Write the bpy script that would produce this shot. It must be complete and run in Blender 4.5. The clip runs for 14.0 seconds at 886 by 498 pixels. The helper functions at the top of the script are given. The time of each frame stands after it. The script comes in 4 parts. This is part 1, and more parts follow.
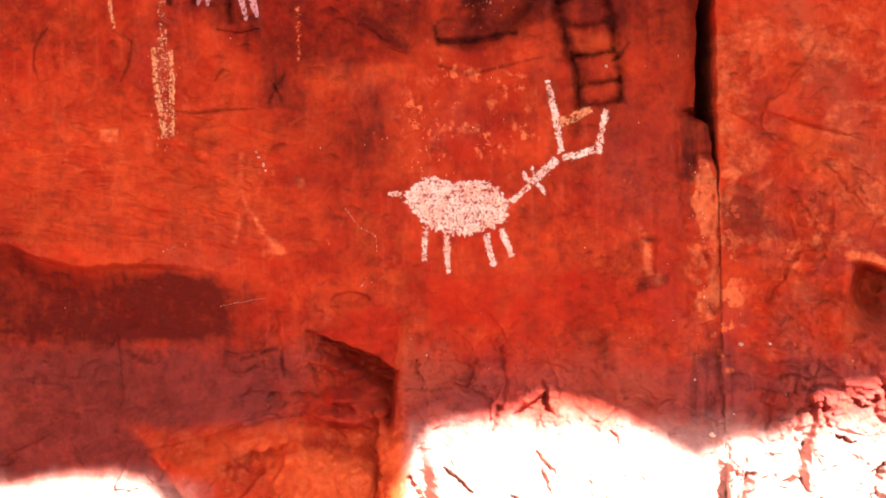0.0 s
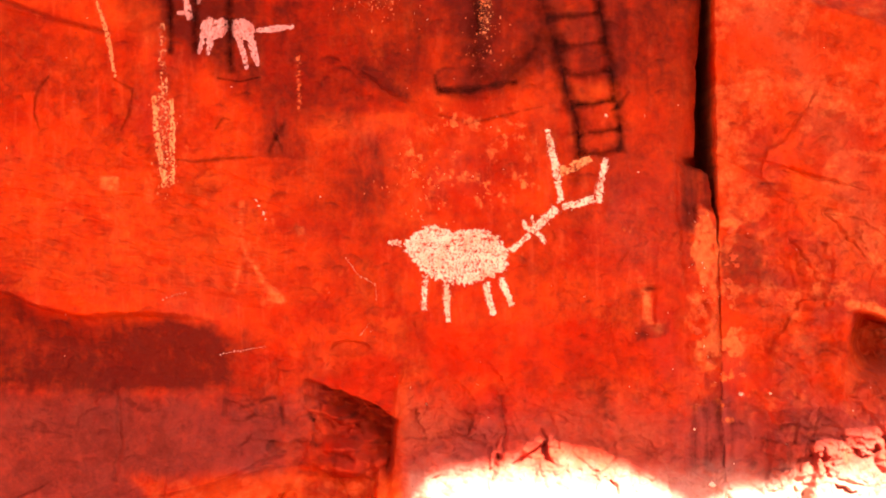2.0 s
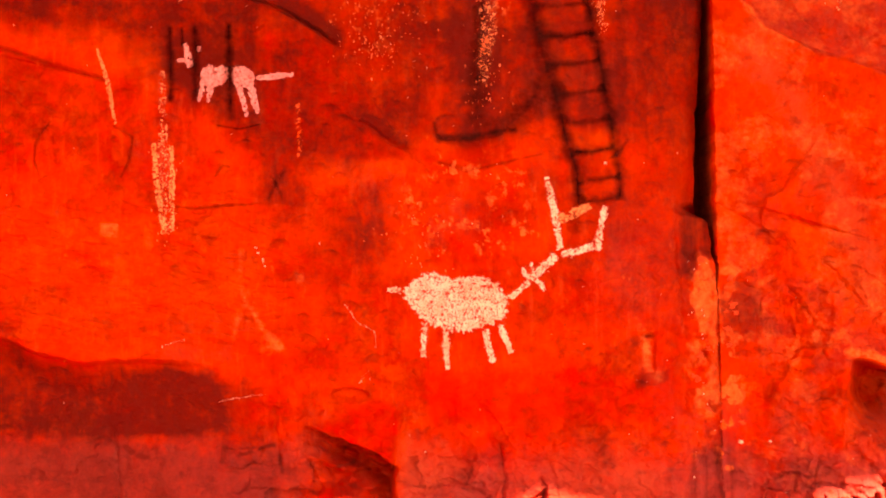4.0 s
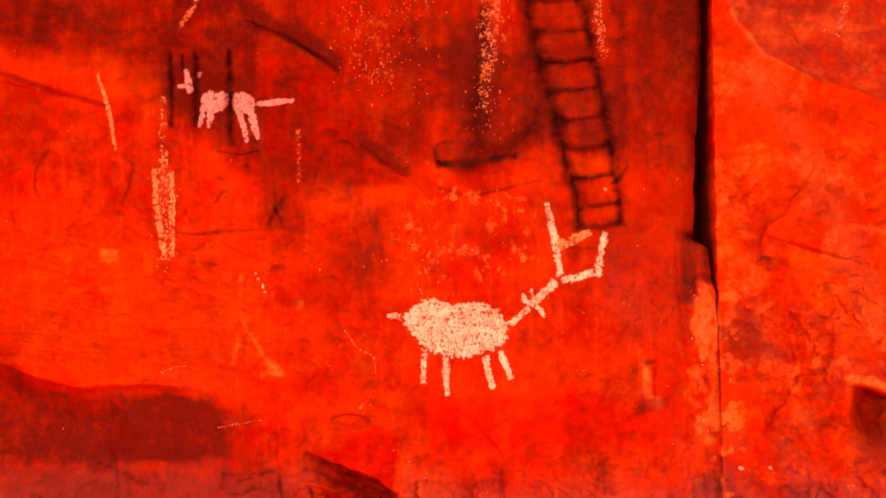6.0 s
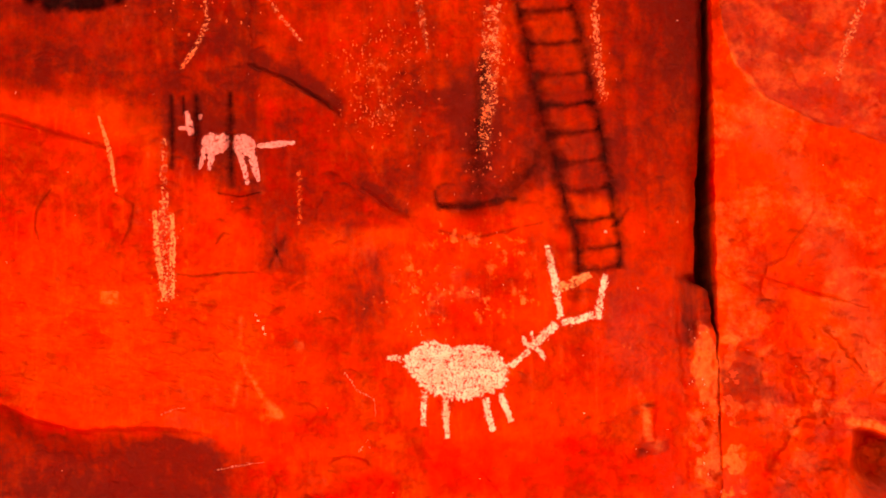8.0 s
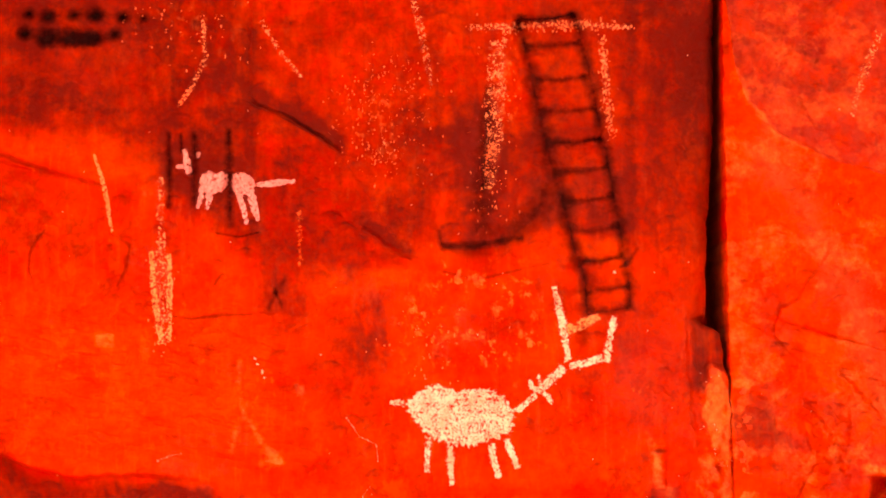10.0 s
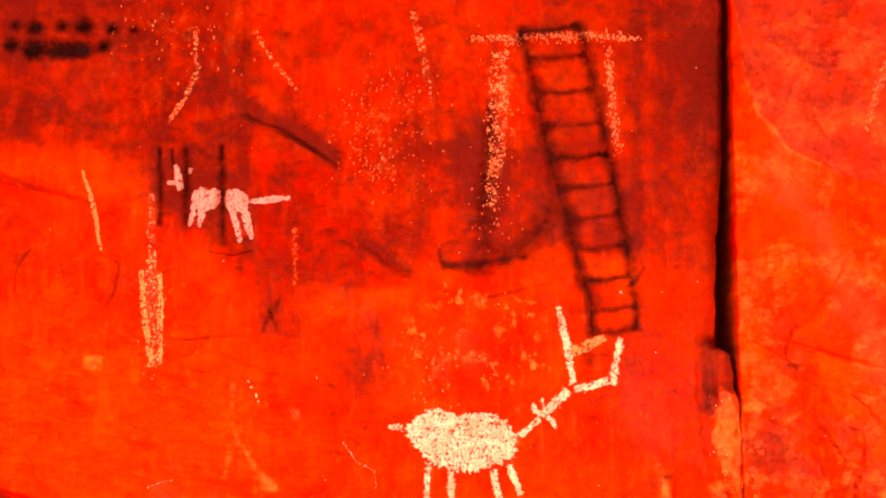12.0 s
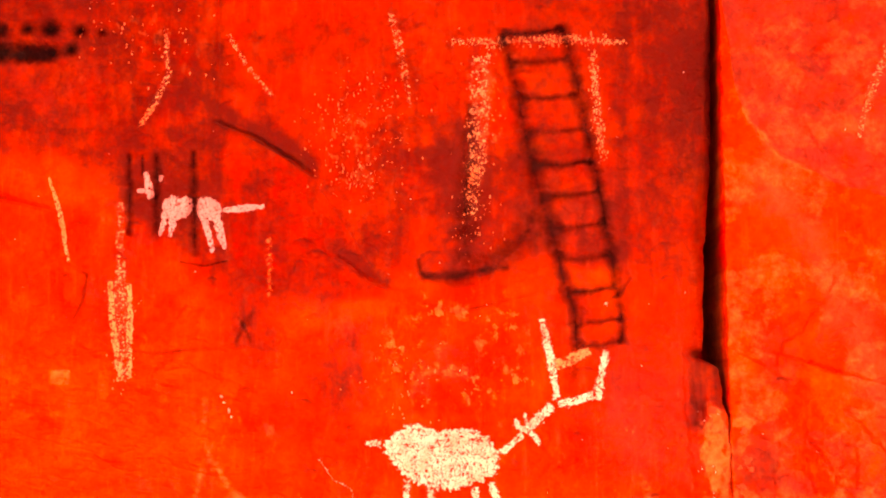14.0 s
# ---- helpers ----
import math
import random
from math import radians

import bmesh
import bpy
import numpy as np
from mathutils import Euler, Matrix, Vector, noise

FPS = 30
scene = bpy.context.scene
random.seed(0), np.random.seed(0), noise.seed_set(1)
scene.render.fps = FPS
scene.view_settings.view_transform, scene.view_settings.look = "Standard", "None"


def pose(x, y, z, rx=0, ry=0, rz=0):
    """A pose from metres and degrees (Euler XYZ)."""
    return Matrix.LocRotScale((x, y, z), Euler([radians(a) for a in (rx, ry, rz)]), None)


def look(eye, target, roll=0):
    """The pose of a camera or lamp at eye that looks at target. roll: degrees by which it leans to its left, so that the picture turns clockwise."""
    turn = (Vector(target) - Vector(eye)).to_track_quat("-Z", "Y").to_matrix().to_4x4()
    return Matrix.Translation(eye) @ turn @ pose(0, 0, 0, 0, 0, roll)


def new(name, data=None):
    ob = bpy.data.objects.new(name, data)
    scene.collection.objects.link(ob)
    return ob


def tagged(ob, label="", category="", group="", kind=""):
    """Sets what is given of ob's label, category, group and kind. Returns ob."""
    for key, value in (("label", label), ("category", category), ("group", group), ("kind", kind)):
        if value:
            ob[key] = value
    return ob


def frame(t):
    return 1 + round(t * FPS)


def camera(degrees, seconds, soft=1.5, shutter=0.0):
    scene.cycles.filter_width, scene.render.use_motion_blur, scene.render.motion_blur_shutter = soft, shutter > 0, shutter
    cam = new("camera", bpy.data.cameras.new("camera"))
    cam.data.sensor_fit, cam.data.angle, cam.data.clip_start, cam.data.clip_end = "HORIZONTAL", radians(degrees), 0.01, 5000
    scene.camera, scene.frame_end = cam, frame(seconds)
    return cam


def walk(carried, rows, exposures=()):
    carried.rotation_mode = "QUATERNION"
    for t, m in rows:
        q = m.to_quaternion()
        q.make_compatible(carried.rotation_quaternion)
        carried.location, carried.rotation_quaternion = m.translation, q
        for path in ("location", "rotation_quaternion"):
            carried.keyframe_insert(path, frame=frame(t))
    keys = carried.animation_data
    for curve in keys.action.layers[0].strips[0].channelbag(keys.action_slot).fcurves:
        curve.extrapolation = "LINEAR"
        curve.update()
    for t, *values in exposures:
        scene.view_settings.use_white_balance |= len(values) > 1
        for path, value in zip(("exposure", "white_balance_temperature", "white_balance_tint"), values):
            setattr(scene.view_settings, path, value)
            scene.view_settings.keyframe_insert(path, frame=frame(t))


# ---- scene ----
cam = camera(24.0, 14.0, soft=1.9)
# seconds, eye in metres, degrees up, degrees to the left, lean to the right
ROWS = [
    (0.0, 0.0000, -3.6884, 1.5500, -2.257, 0.016, 0.107),
    (0.5, 0.0000, -3.6884, 1.5500, -1.999, 0.014, 0.080),
    (1.0, 0.0000, -3.6884, 1.5500, -1.638, 0.013, 0.065),
    (1.5, 0.0000, -3.6884, 1.5500, -1.264, 0.014, 0.006),
    (2.0, 0.0000, -3.6884, 1.5500, -0.916, 0.013, -0.010),
    (2.5, 0.0000, -3.6884, 1.5500, -0.579, 0.006, -0.000),
    (3.0, 0.0000, -3.6884, 1.5500, -0.224, 0.003, -0.023),
    (5.5, 0.0000, -3.6884, 1.5500, 0.975, -0.005, -0.093),
    (6.0, 0.0000, -3.6884, 1.5500, 1.098, -0.004, -0.125),
    (6.5, 0.0000, -3.6884, 1.5500, 1.241, -0.002, -0.152),
    (7.0, 0.0000, -3.6884, 1.5500, 1.499, -0.000, -0.160),
    (7.5, 0.0000, -3.6884, 1.5500, 1.866, -0.000, -0.159),
    (8.0, 0.0000, -3.6884, 1.5500, 2.259, 0.001, -0.217),
    (10.5, 0.0215, -3.5562, 1.5716, 3.327, 0.504, -0.192),
    (11.0, 0.0213, -3.5261, 1.5726, 3.489, 0.528, -0.206),
    (11.5, 0.0206, -3.4973, 1.5737, 3.601, 0.519, -0.181),
    (12.0, 0.0196, -3.4697, 1.5752, 3.680, 0.458, -0.174),
    (12.5, 0.0185, -3.4414, 1.5771, 3.749, 0.357, -0.185),
    (13.0, 0.0175, -3.4128, 1.5792, 3.814, 0.200, -0.187),
    (13.5, 0.0165, -3.3852, 1.5813, 3.883, 0.021, -0.162),
    (14.0, 0.0157, -3.3575, 1.5834, 3.947, -0.157, -0.126),
]
# seconds, stops, kelvin, tint
EXPOSURES = [(0.0, 3.0, 6800, 34), (1.0, 3.12, 7800, 50), (2.0, 3.35, 11500, 76), (3.0, 3.32, 19000, 106), (5.5, 3.16, 28000, 128), (6.5, 3.16, 28000, 128), (8.0, 3.3, 28000, 121), (11.0, 3.66, 27000, 121), (14.0, 3.96, 27000, 129)]
walk(cam, [(t, pose(x, y, z, 90 + up, lean, turn)) for t, x, y, z, up, turn, lean in ROWS], EXPOSURES)

# ---- daylight: a high sun from the front right, and the sky ----
TO_SUN = Vector((0.36, -0.72, 0.60)).normalized()
world = bpy.data.worlds.new("sky")
scene.world = world
world.use_nodes = True
sky = world.node_tree.nodes.new("ShaderNodeTexSky")
sky.sky_type, sky.sun_disc = "NISHITA", False
sky.sun_elevation = math.asin(TO_SUN.z)
sky.sun_rotation = math.atan2(TO_SUN.x, TO_SUN.y)
background = world.node_tree.nodes["Background"]
background.inputs["Strength"].default_value = 0.05
world.node_tree.links.new(sky.outputs["Color"], background.inputs["Color"])
lamp = bpy.data.lights.new("sun", "SUN")
lamp.energy, lamp.angle, lamp.color = 5.0, radians(0.53), (1.0, 0.95, 0.88)
sun = new("sun", lamp)
sun.matrix_world = look(TO_SUN * 30, (0, 0, 0))


# ---- numbers: smooth steps and noise on arrays ----
def smooth(a, b, x):
    s = np.clip((np.asarray(x, float) - a) / (b - a), 0, 1)
    return s * s * (3 - 2 * s)


def grain(x, y, seed):
    """Gradient noise in about -1 to 1."""
    x, y = np.asarray(x, float), np.asarray(y, float)
    xi, yi = np.floor(x).astype(np.int64), np.floor(y).astype(np.int64)
    xf, yf = x - xi, y - yi

    def corner(dx, dy):
        h = ((xi + dx) * 374761393 + (yi + dy) * 668265263 + seed * 974634777) & 0xFFFFFFFF
        h = ((h ^ (h >> 13)) * 1274126177) & 0xFFFFFFFF
        a = ((h ^ (h >> 16)) & 0xFFFF) * (2 * math.pi / 65536)
        return np.cos(a) * (xf - dx) + np.sin(a) * (yf - dy)

    wx, wy = xf * xf * xf * (xf * (xf * 6 - 15) + 10), yf * yf * yf * (yf * (yf * 6 - 15) + 10)
    low = corner(0, 0) * (1 - wx) + corner(1, 0) * wx
    high = corner(0, 1) * (1 - wx) + corner(1, 1) * wx
    return 1.5 * (low * (1 - wy) + high * wy)


def layers(x, y, octaves, seed, rough=0.5):
    total, size, norm = 0, 1.0, 0
    for i in range(octaves):
        total = total + size * grain(x * 2 ** i + 17.3 * i, y * 2 ** i - 9.1 * i, seed + i)
        norm += size
        size *= rough
    return total / norm


def terraces(x, y, seed, sharp=0.16):
    """Thin spalled sheets with crisp rims: 0 to about 6 sheets."""
    t = 3 + 4.5 * layers(x, y, 5, seed, 0.55)
    f = np.floor(t)
    return f + smooth(1 - sharp, 1, t - f)


def facets(u, v, size, seed, tilt=0.5):
    """Broken stone: cells with a step and a slope of their own."""
    x, y = u / size + 0.14 * layers(u / size * 1.5, v / size * 1.5, 4, seed + 3), v / size + 0.14 * layers(u / size * 1.5, v / size * 1.5, 4, seed + 4)
    xi, yi = np.floor(x).astype(np.int64), np.floor(y).astype(np.int64)
    best, out = np.full(np.shape(x), 9.0), np.zeros(np.shape(x))

    def chance(a, b, k):
        h = (a * 374761393 + b * 668265263 + (seed + k) * 974634777) & 0xFFFFFFFF
        h = ((h ^ (h >> 13)) * 1274126177) & 0xFFFFFFFF
        return ((h ^ (h >> 16)) & 0xFFFF) / 65536

    for dx in (-1, 0, 1):
        for dy in (-1, 0, 1):
            a, b = xi + dx, yi + dy
            px, py = x - a - chance(a, b, 11), y - b - chance(a, b, 12)
            d = px * px + py * py
            near = d < best
            best = np.where(near, d, best)
            out = np.where(near, 0.45 * (chance(a, b, 13) - 0.5) + 2.2 * tilt * (px * (chance(a, b, 14) - 0.5) + py * (chance(a, b, 15) - 0.5)) * 2, out)
    return out


def hairlines(u, v, size, seed, thin=0.02):
    """Short wandering cracks, 0 to 1."""
    n = layers(u / size, v / size, 4, seed, 0.6)
    return np.exp(-(n / thin) ** 2) * smooth(0.05, 0.3, layers(u / size * 0.8 + 40, v / size * 0.8, 2, seed + 9))


def chips(u, v, seed, count, u0, u1, v0, v1):
    """Small spalls with a sharp upper rim, 0 to 1."""
    pick = random.Random(seed)
    out = np.zeros(np.shape(u))
    for _ in range(count):
        cu, cv = pick.uniform(u0, u1), pick.uniform(v0, v1)
        ru, rv, lean = pick.uniform(6, 20), pick.uniform(3, 7), pick.uniform(-0.35, 0.35)
        near = (np.abs(u - cu) < 2.5 * ru) & (np.abs(v - cv) < 30)
        du = u[near] - cu
        dv = v[near] - cv - lean * du - 0.02 * du * du + 1.5 * grain(du / 5, 0 * du, seed)
        out[near] = np.maximum(out[near], np.exp(-(du / ru) ** 2) * smooth(-1, 1.5, dv) * np.exp(-np.maximum(dv, 0) / rv))
    return out


def off_line(u, v, pts):
    """Distance from a polyline, and how far along it (0 to 1) the nearest place is."""
    best, along, run = np.full(np.shape(u), 1e9), np.zeros(np.shape(u)), 0.0
    whole = sum(math.dist(a, b) for a, b in zip(pts, pts[1:]))
    for (a, b), (c, d) in zip(pts, pts[1:]):
        n = math.hypot(c - a, d - b)
        s = np.clip(((u - a) * (c - a) + (v - b) * (d - b)) / (n * n), 0, 1)
        far = np.hypot(u - a - s * (c - a), v - b - s * (d - b))
        near = far < best
        along = np.where(near, (run + s * n) / whole, along)
        best = np.minimum(best, far)
        run += n
    return best, along


def blot(u, v, cu, cv, ru, rv):
    return np.exp(-((u - cu) / ru) ** 2 - ((v - cv) / rv) ** 2)


def patch(u, v, pts, soft, warp=0, seed=0):
    """1 inside a closed outline, fading over its soft, wandering rim."""
    u, v = np.asarray(u, float), np.asarray(v, float)
    out, far = np.zeros(np.shape(u)), soft + warp + 5
    xs, ys = [p[0] for p in pts], [p[1] for p in pts]
    near = (u > min(xs) - far) & (u < max(xs) + far) & (v > min(ys) - far) & (v < max(ys) + far)
    a, b = u[near], v[near]
    if not a.size:
        return out
    if warp:
        a, b = a + warp * layers(a / 38, b / 38, 4, seed, 0.6), b + warp * layers(a / 38 + 50, b / 38, 4, seed + 5, 0.6)
    ring = list(pts) + [pts[0]]
    d, along = off_line(a, b, ring)
    inside = np.zeros(a.shape, bool)
    for (x0, y0), (x1, y1) in zip(ring, ring[1:]):
        if y0 != y1:
            inside ^= ((y0 > b) != (y1 > b)) & (a < (x1 - x0) * (b - y0) / (y1 - y0) + x0)
    out[near] = smooth(-soft, soft, np.where(inside, d, -d))
    return out


def courses(u, v, wide, tall, seed):
    """Rock jointed into rough courses: the step of each block, and the joints from 0 to 1."""
    b = v / tall + 0.75 * layers(u / wide * 0.9, v / tall * 0.6, 5, seed, 0.6)
    row = np.floor(b).astype(np.int64)
    a = u / wide + 0.37 * row + 0.6 * layers(u / wide * 0.9, v / tall * 0.7 + 9, 5, seed + 5, 0.6)
    col = np.floor(a).astype(np.int64)
    h = (row * 374761393 + col * 668265263 + seed * 974634777) & 0xFFFFFFFF
    h = ((h ^ (h >> 13)) * 1274126177) & 0xFFFFFFFF
    step = ((h ^ (h >> 16)) & 0xFFFF) / 65536 - 0.5
    tilt = (((h >> 7) & 0xFF) / 255 - 0.5) * (a - col - 0.5) + (((h >> 3) & 0xFF) / 255 - 0.5) * (b - row - 0.5)
    gap = np.minimum(np.minimum(a - col, col + 1 - a) * wide, np.minimum(b - row, row + 1 - b) * tall)
    return step + 0.9 * tilt, np.exp(-(gap / 1.8) ** 2) * smooth(-0.1, 0.35, layers(u / 45, v / 45, 3, seed + 8) + step)


# ---- the rock face: u and v are millimetres across and down it, heights stand out of it ----
EDGE_V, EDGE_U = (-1500, -230, 0, 330, 440, 600, 800, 924, 1300), (1240, 1254, 1257, 1264, 1268, 1273, 1277, 1281, 1290)


def edge(v):
    """Where the slab beyond the deep crack begins."""
    return np.interp(v, EDGE_V, EDGE_U) + 2.5 * grain(v / 31, 0 * v, 77) + 1.5 * grain(v / 9, 0 * v, 78)


def height_main(u, v):
    h = 13 * layers(u / 430, v / 330, 3, 1) + 17 * layers(u / 170, v / 130, 4, 5) + 5 * layers(u / 55, v / 42, 3, 7)
    rough = 0.45 + 0.55 * smooth(-0.1, 0.35, layers(u / 260, v / 200, 2, 9)) + 0.9 * smooth(640, 800, v) * smooth(420, 560, u)
    h += rough * (3.6 * layers(u / 34, v / 26, 5, 11, 0.7) + 2.2 * terraces(u / 190, v / 130, 21, 0.1) + 1.2 * terraces(u / 70, v / 50, 25, 0.1)) - 1.0 * hairlines(u, v, 170, 27, 0.012)
    broken = smooth(690, 790, v + 40 * layers(u / 90, v / 90, 3, 29)) * (smooth(690, 760, u) + 0.7 * smooth(440, 540, u) * (1 - smooth(690, 700, u)))
    h += broken * (8 * facets(u, v, 95, 71) + 4 * facets(u, 1.4 * v, 42, 73))
    # thin bedding that crops out above the ledge
    beds = (1 - smooth(420, 620, u)) * smooth(280, 380, v) * (1 - smooth(560, 620, v))
    h += beds * (5.5 * layers(u / 130, (v - 0.12 * u) / 22, 4, 13, 0.6) + 4.0 * terraces(u / 210, (v - 0.15 * u) / 46, 15, 0.1))
    # overhung ledge, the hollow under it and the smooth face below
    c = np.interp(u, (-300, 20, 80, 150, 230, 330, 420, 520), (560, 573, 598, 613, 606, 612, 630, 655)) + 4 * grain(u / 24, 0 * u, 31)
    d, near = v - c, 1 - smooth(190, 420, u)
    h += 30 * near * np.exp(-(np.minimum(d, 0) / 90) ** 2) * (d < 0) + 30 * near * (d >= 0)
    h -= 82 * near * (0.55 * smooth(0, 14, d) + 0.45 * smooth(0, 70, d)) * (1 - 0.7 * smooth(90, 260, d))
    h += 30 * smooth(820, 1000, v) * (1 - smooth(520, 700, u))
    # raised bench across the middle
    h += 10 * smooth(690, 735, v + 12 * layers(u / 80, v / 400, 3, 41)) * smooth(690, 712, u)
    # broken hollow under a slanting rim, closed by an upright face
    c = np.interp(u, (480, 550, 600, 650, 695, 720), (744, 727, 746, 762, 788, 800)) + 4 * grain(u / 22, 0 * u, 33)
    d = v - c
    wall = np.interp(v, (690, 780, 900, 1000), (713, 706, 693, 690)) + 3 * grain(v / 22, 0 * v, 35)
    hollow = smooth(0, 10, d) * (1 - smooth(70, 150, d)) * smooth(520, 590, u) * (1 - smooth(wall - 9, wall - 1, u))
    deep = 0.45 + 0.55 * smooth(560, 685, u)
    brow = np.exp(-(np.minimum(d, 0) / np.interp(u, (540, 600, 660, 715), (16, 34, 52, 60))) ** 2) * (d < 4)
    h += 40 * brow * smooth(535, 610, u) * (1 - smooth(wall - 4, wall + 4, u))
    folds = np.abs(layers((u + 0.5 * v) / 60, (v - 0.35 * u) / 30, 3, 37))
    h += -98 * hollow * deep * (1 - 0.5 * smooth(20, 110, d)) + hollow * (44 * folds + 12 * facets(u, v, 60, 75, 0.6))
    for a, b, ru, rv, turn, rise in ((600, 800, 46, 11, 0.35, 34), (618, 846, 44, 13, -0.1, 58), (652, 870, 34, 12, 0.25, 52), (600, 882, 52, 14, 0.15, 60), (664, 832, 24, 10, 0.5, 30)):
        x, y = (u - a) * math.cos(turn) + (v - b) * math.sin(turn), (v - b) * math.cos(turn) - (u - a) * math.sin(turn)
        h += rise * np.exp(-(x / ru) ** 4 - (y / rv) ** 2) * (1 - smooth(wall - 14, wall - 3, u))
    h += 14 * smooth(wall - 2, wall + 3, u) * (1 - smooth(0, 60, u - wall)) * smooth(690, 730, v) * (1 - smooth(880, 930, v))
    h -= 16 * (1 - smooth(0.8, 1.0, np.hypot((u - 620) / 38, (v - 678) / 18))) * np.clip(1 - (v - 660) / 30, 0, 1)
    # boulder at the foot, pillar beside it
    u0, v0 = u, v
    u, v = u + 16 * layers(u / 55, v / 55, 4, 81, 0.6), v + 18 * layers(u / 60, v / 60, 4, 85, 0.6)
    c = np.interp(u, (225, 262, 360, 486, 521, 612, 665), (1030, 945, 917, 886, 906, 936, 950)) + 5 * grain(u / 26, 0 * u, 43)
    h += 30 * smooth(-14, 34, v - c) * smooth(0, 30, u - 250 - 0.95 * (v - 941)) * (1 - smooth(664, 668, u))
    h += 22 * smooth(0, 9, v - np.interp(u, (415, 470, 521, 560, 612, 662), (1030, 968, 915, 925, 946, 965)) - 3 * grain(u / 20, 0 * u, 44)) * smooth(415, 440, u) * (1 - smooth(655, 666, u))
    d, s = off_line(u, v, ((405, 960), (460, 945), (525, 930)))
    h -= 24 * np.exp(-(d / 6) ** 2) * smooth(-0.3, 0.2, layers(u / 40, v / 40, 3, 87) + 0.1)
    h += 52 * smooth(880, 930, v) * smooth(664, 668, u) * (1 - smooth(700, 735, u - 0.25 * (v - 920)))
    u, v = u0, v0
    h += smooth(890, 940, v) * (1 - smooth(690, 712, u)) * (14 * facets(u, v, 110, 91) + 6 * facets(u, v, 46, 93))
    # bulging foot that leans out into the sun
    c = np.interp(u, (700, 760, 870, 985, 1100, 1200, 1250), (905, 880, 862, 838, 852, 890, 905))
    h += 95 * smooth(-20, 190, v - c) * smooth(712, 760, u - 0.2 * (v - 900)) * (1 - smooth(1215, 1262, u))
    h += 70 * smooth(960, 1080, v) * (1 - smooth(300, 420, u))
    h += 70 * smooth(890, 1080, v) * smooth(0, 60, u - 250 - 0.95 * (v - 941)) * (1 - smooth(690, 720, u))
    h += 60 * smooth(1050, 1500, v)
    # blocks beside the hollow
    block, joint = courses(u, v, 88, 52, 191)
    zone = patch(u, v, ((718, 742), (900, 738), (1000, 765), (985, 850), (860, 862), (722, 872)), 12, 8, 193)
    h += zone * (15 * block - 3 * joint)
    block, joint = courses(u, v, 58, 40, 195)
    zone = patch(u, v, ((385, 768), (500, 752), (560, 792), (585, 880), (480, 892), (420, 846)), 16, 12, 197)
    h += zone * (18 * block - 3 * joint)
    # crevices of the sunlit foot, and a broken step above it
    for pts, wide, deep in ((((783, 966), (806, 982), (832, 1006)), 2.4, 18), (((946, 938), (958, 956), (978, 972)), 2, 14), (((952, 968), (960, 985), (968, 1004)), 2.2, 16), (((722, 985), (728, 1002), (736, 1016), (740, 1040)), 6, 30), (((880, 862), (874, 885), (866, 905)), 3, 16), (((900, 1010), (925, 1030)), 3, 18), (((1078, 905), (1090, 925)), 3, 14)):
        d, s = off_line(u + 4 * grain(u / 9, v / 9, 57), v + 3 * grain(u / 9, v / 9, 58), pts)
        h -= deep * np.exp(-(d / (wide * (0.5 + 1.1 * np.sin(math.pi * np.clip(s, 0.05, 0.95))))) ** 2)
    h -= 26 * patch(u, v, ((905, 880), (925, 862), (950, 850), (966, 838), (966, 872), (940, 880)), 4, 6, 59)
    # slab rims of the upper face
    for pts, rise, wide in (
        (((444, -420), (440, -200), (446, -30)), 7, 90),
        (((446, -30), (505, -5), (560, 28), (592, 52)), 15, 80),
        (((592, 52), (610, 120), (640, 188), (690, 225), (716, 236)), 5, 60),
        (((-200, 30), (20, 66), (90, 92), (190, 116)), -8, 60),
        (((30, 478), (110, 500), (170, 520)), -3, 26),
    ):
        d, s = off_line(u, v, pts)
        side = np.sign((pts[-1][0] - pts[0][0]) * (v - pts[0][1]) - (pts[-1][1] - pts[0][1]) * (u - pts[0][0]))
        h += rise * (side > 0) * np.exp(-(d / wide) ** 2) * np.minimum(1, 4 * s) * np.minimum(1, 4 * (1 - s) + 0.15)
    # seams
    for pts, deep in (
        (((200, 745), (207, 800), (212, 850), (205, 905)), 5),
        (((488, 700), (492, 770), (500, 800)), 5),
        (((887, 760), (893, 830), (880, 880)), 8),
        (((960, 820), (966, 858), (972, 872)), 9),
        (((780, 960), (830, 1005)), 7), (((945, 940), (960, 985)), 6),
        (((1198, 330), (1192, 420), (1205, 520), (1212, 560)), 5),
        (((400, 905), (450, 880), (500, 860)), 5), (((668, 960), (666, 1000), (670, 1060)), 9),
        (((440, -30), (505, -4), (560, 29), (594, 54)), 12), (((640, 190), (690, 227), (716, 238)), 6),
        (((-60, 48), (20, 66), (90, 92), (190, 118)), 6), (((440, -260), (437, -120), (444, -30)), 4),
        (((250, 940), (370, 912), (486, 882)), 6), (((560, 770), (590, 830), (640, 850)), 8), (((585, 880), (612, 935), (620, 960)), 7),
        (((556, 880), (590, 905), (640, 900)), 6),
    ):
        d, s = off_line(u + 5 * grain(u / 14, v / 14, 51), v, pts)
        h -= deep * np.exp(-(d / 3.2) ** 2)
    h += 2.6 * np.abs(layers(u / 26, v / 22, 3, 55)) * blot(u, v, 200, 260, 260, 150) * 2
    h -= 5 * chips(u, v, 7, 105, 0, 1190, 130, 880) + 4 * chips(u, v, 9, 60, 300, 1100, -270, 200)
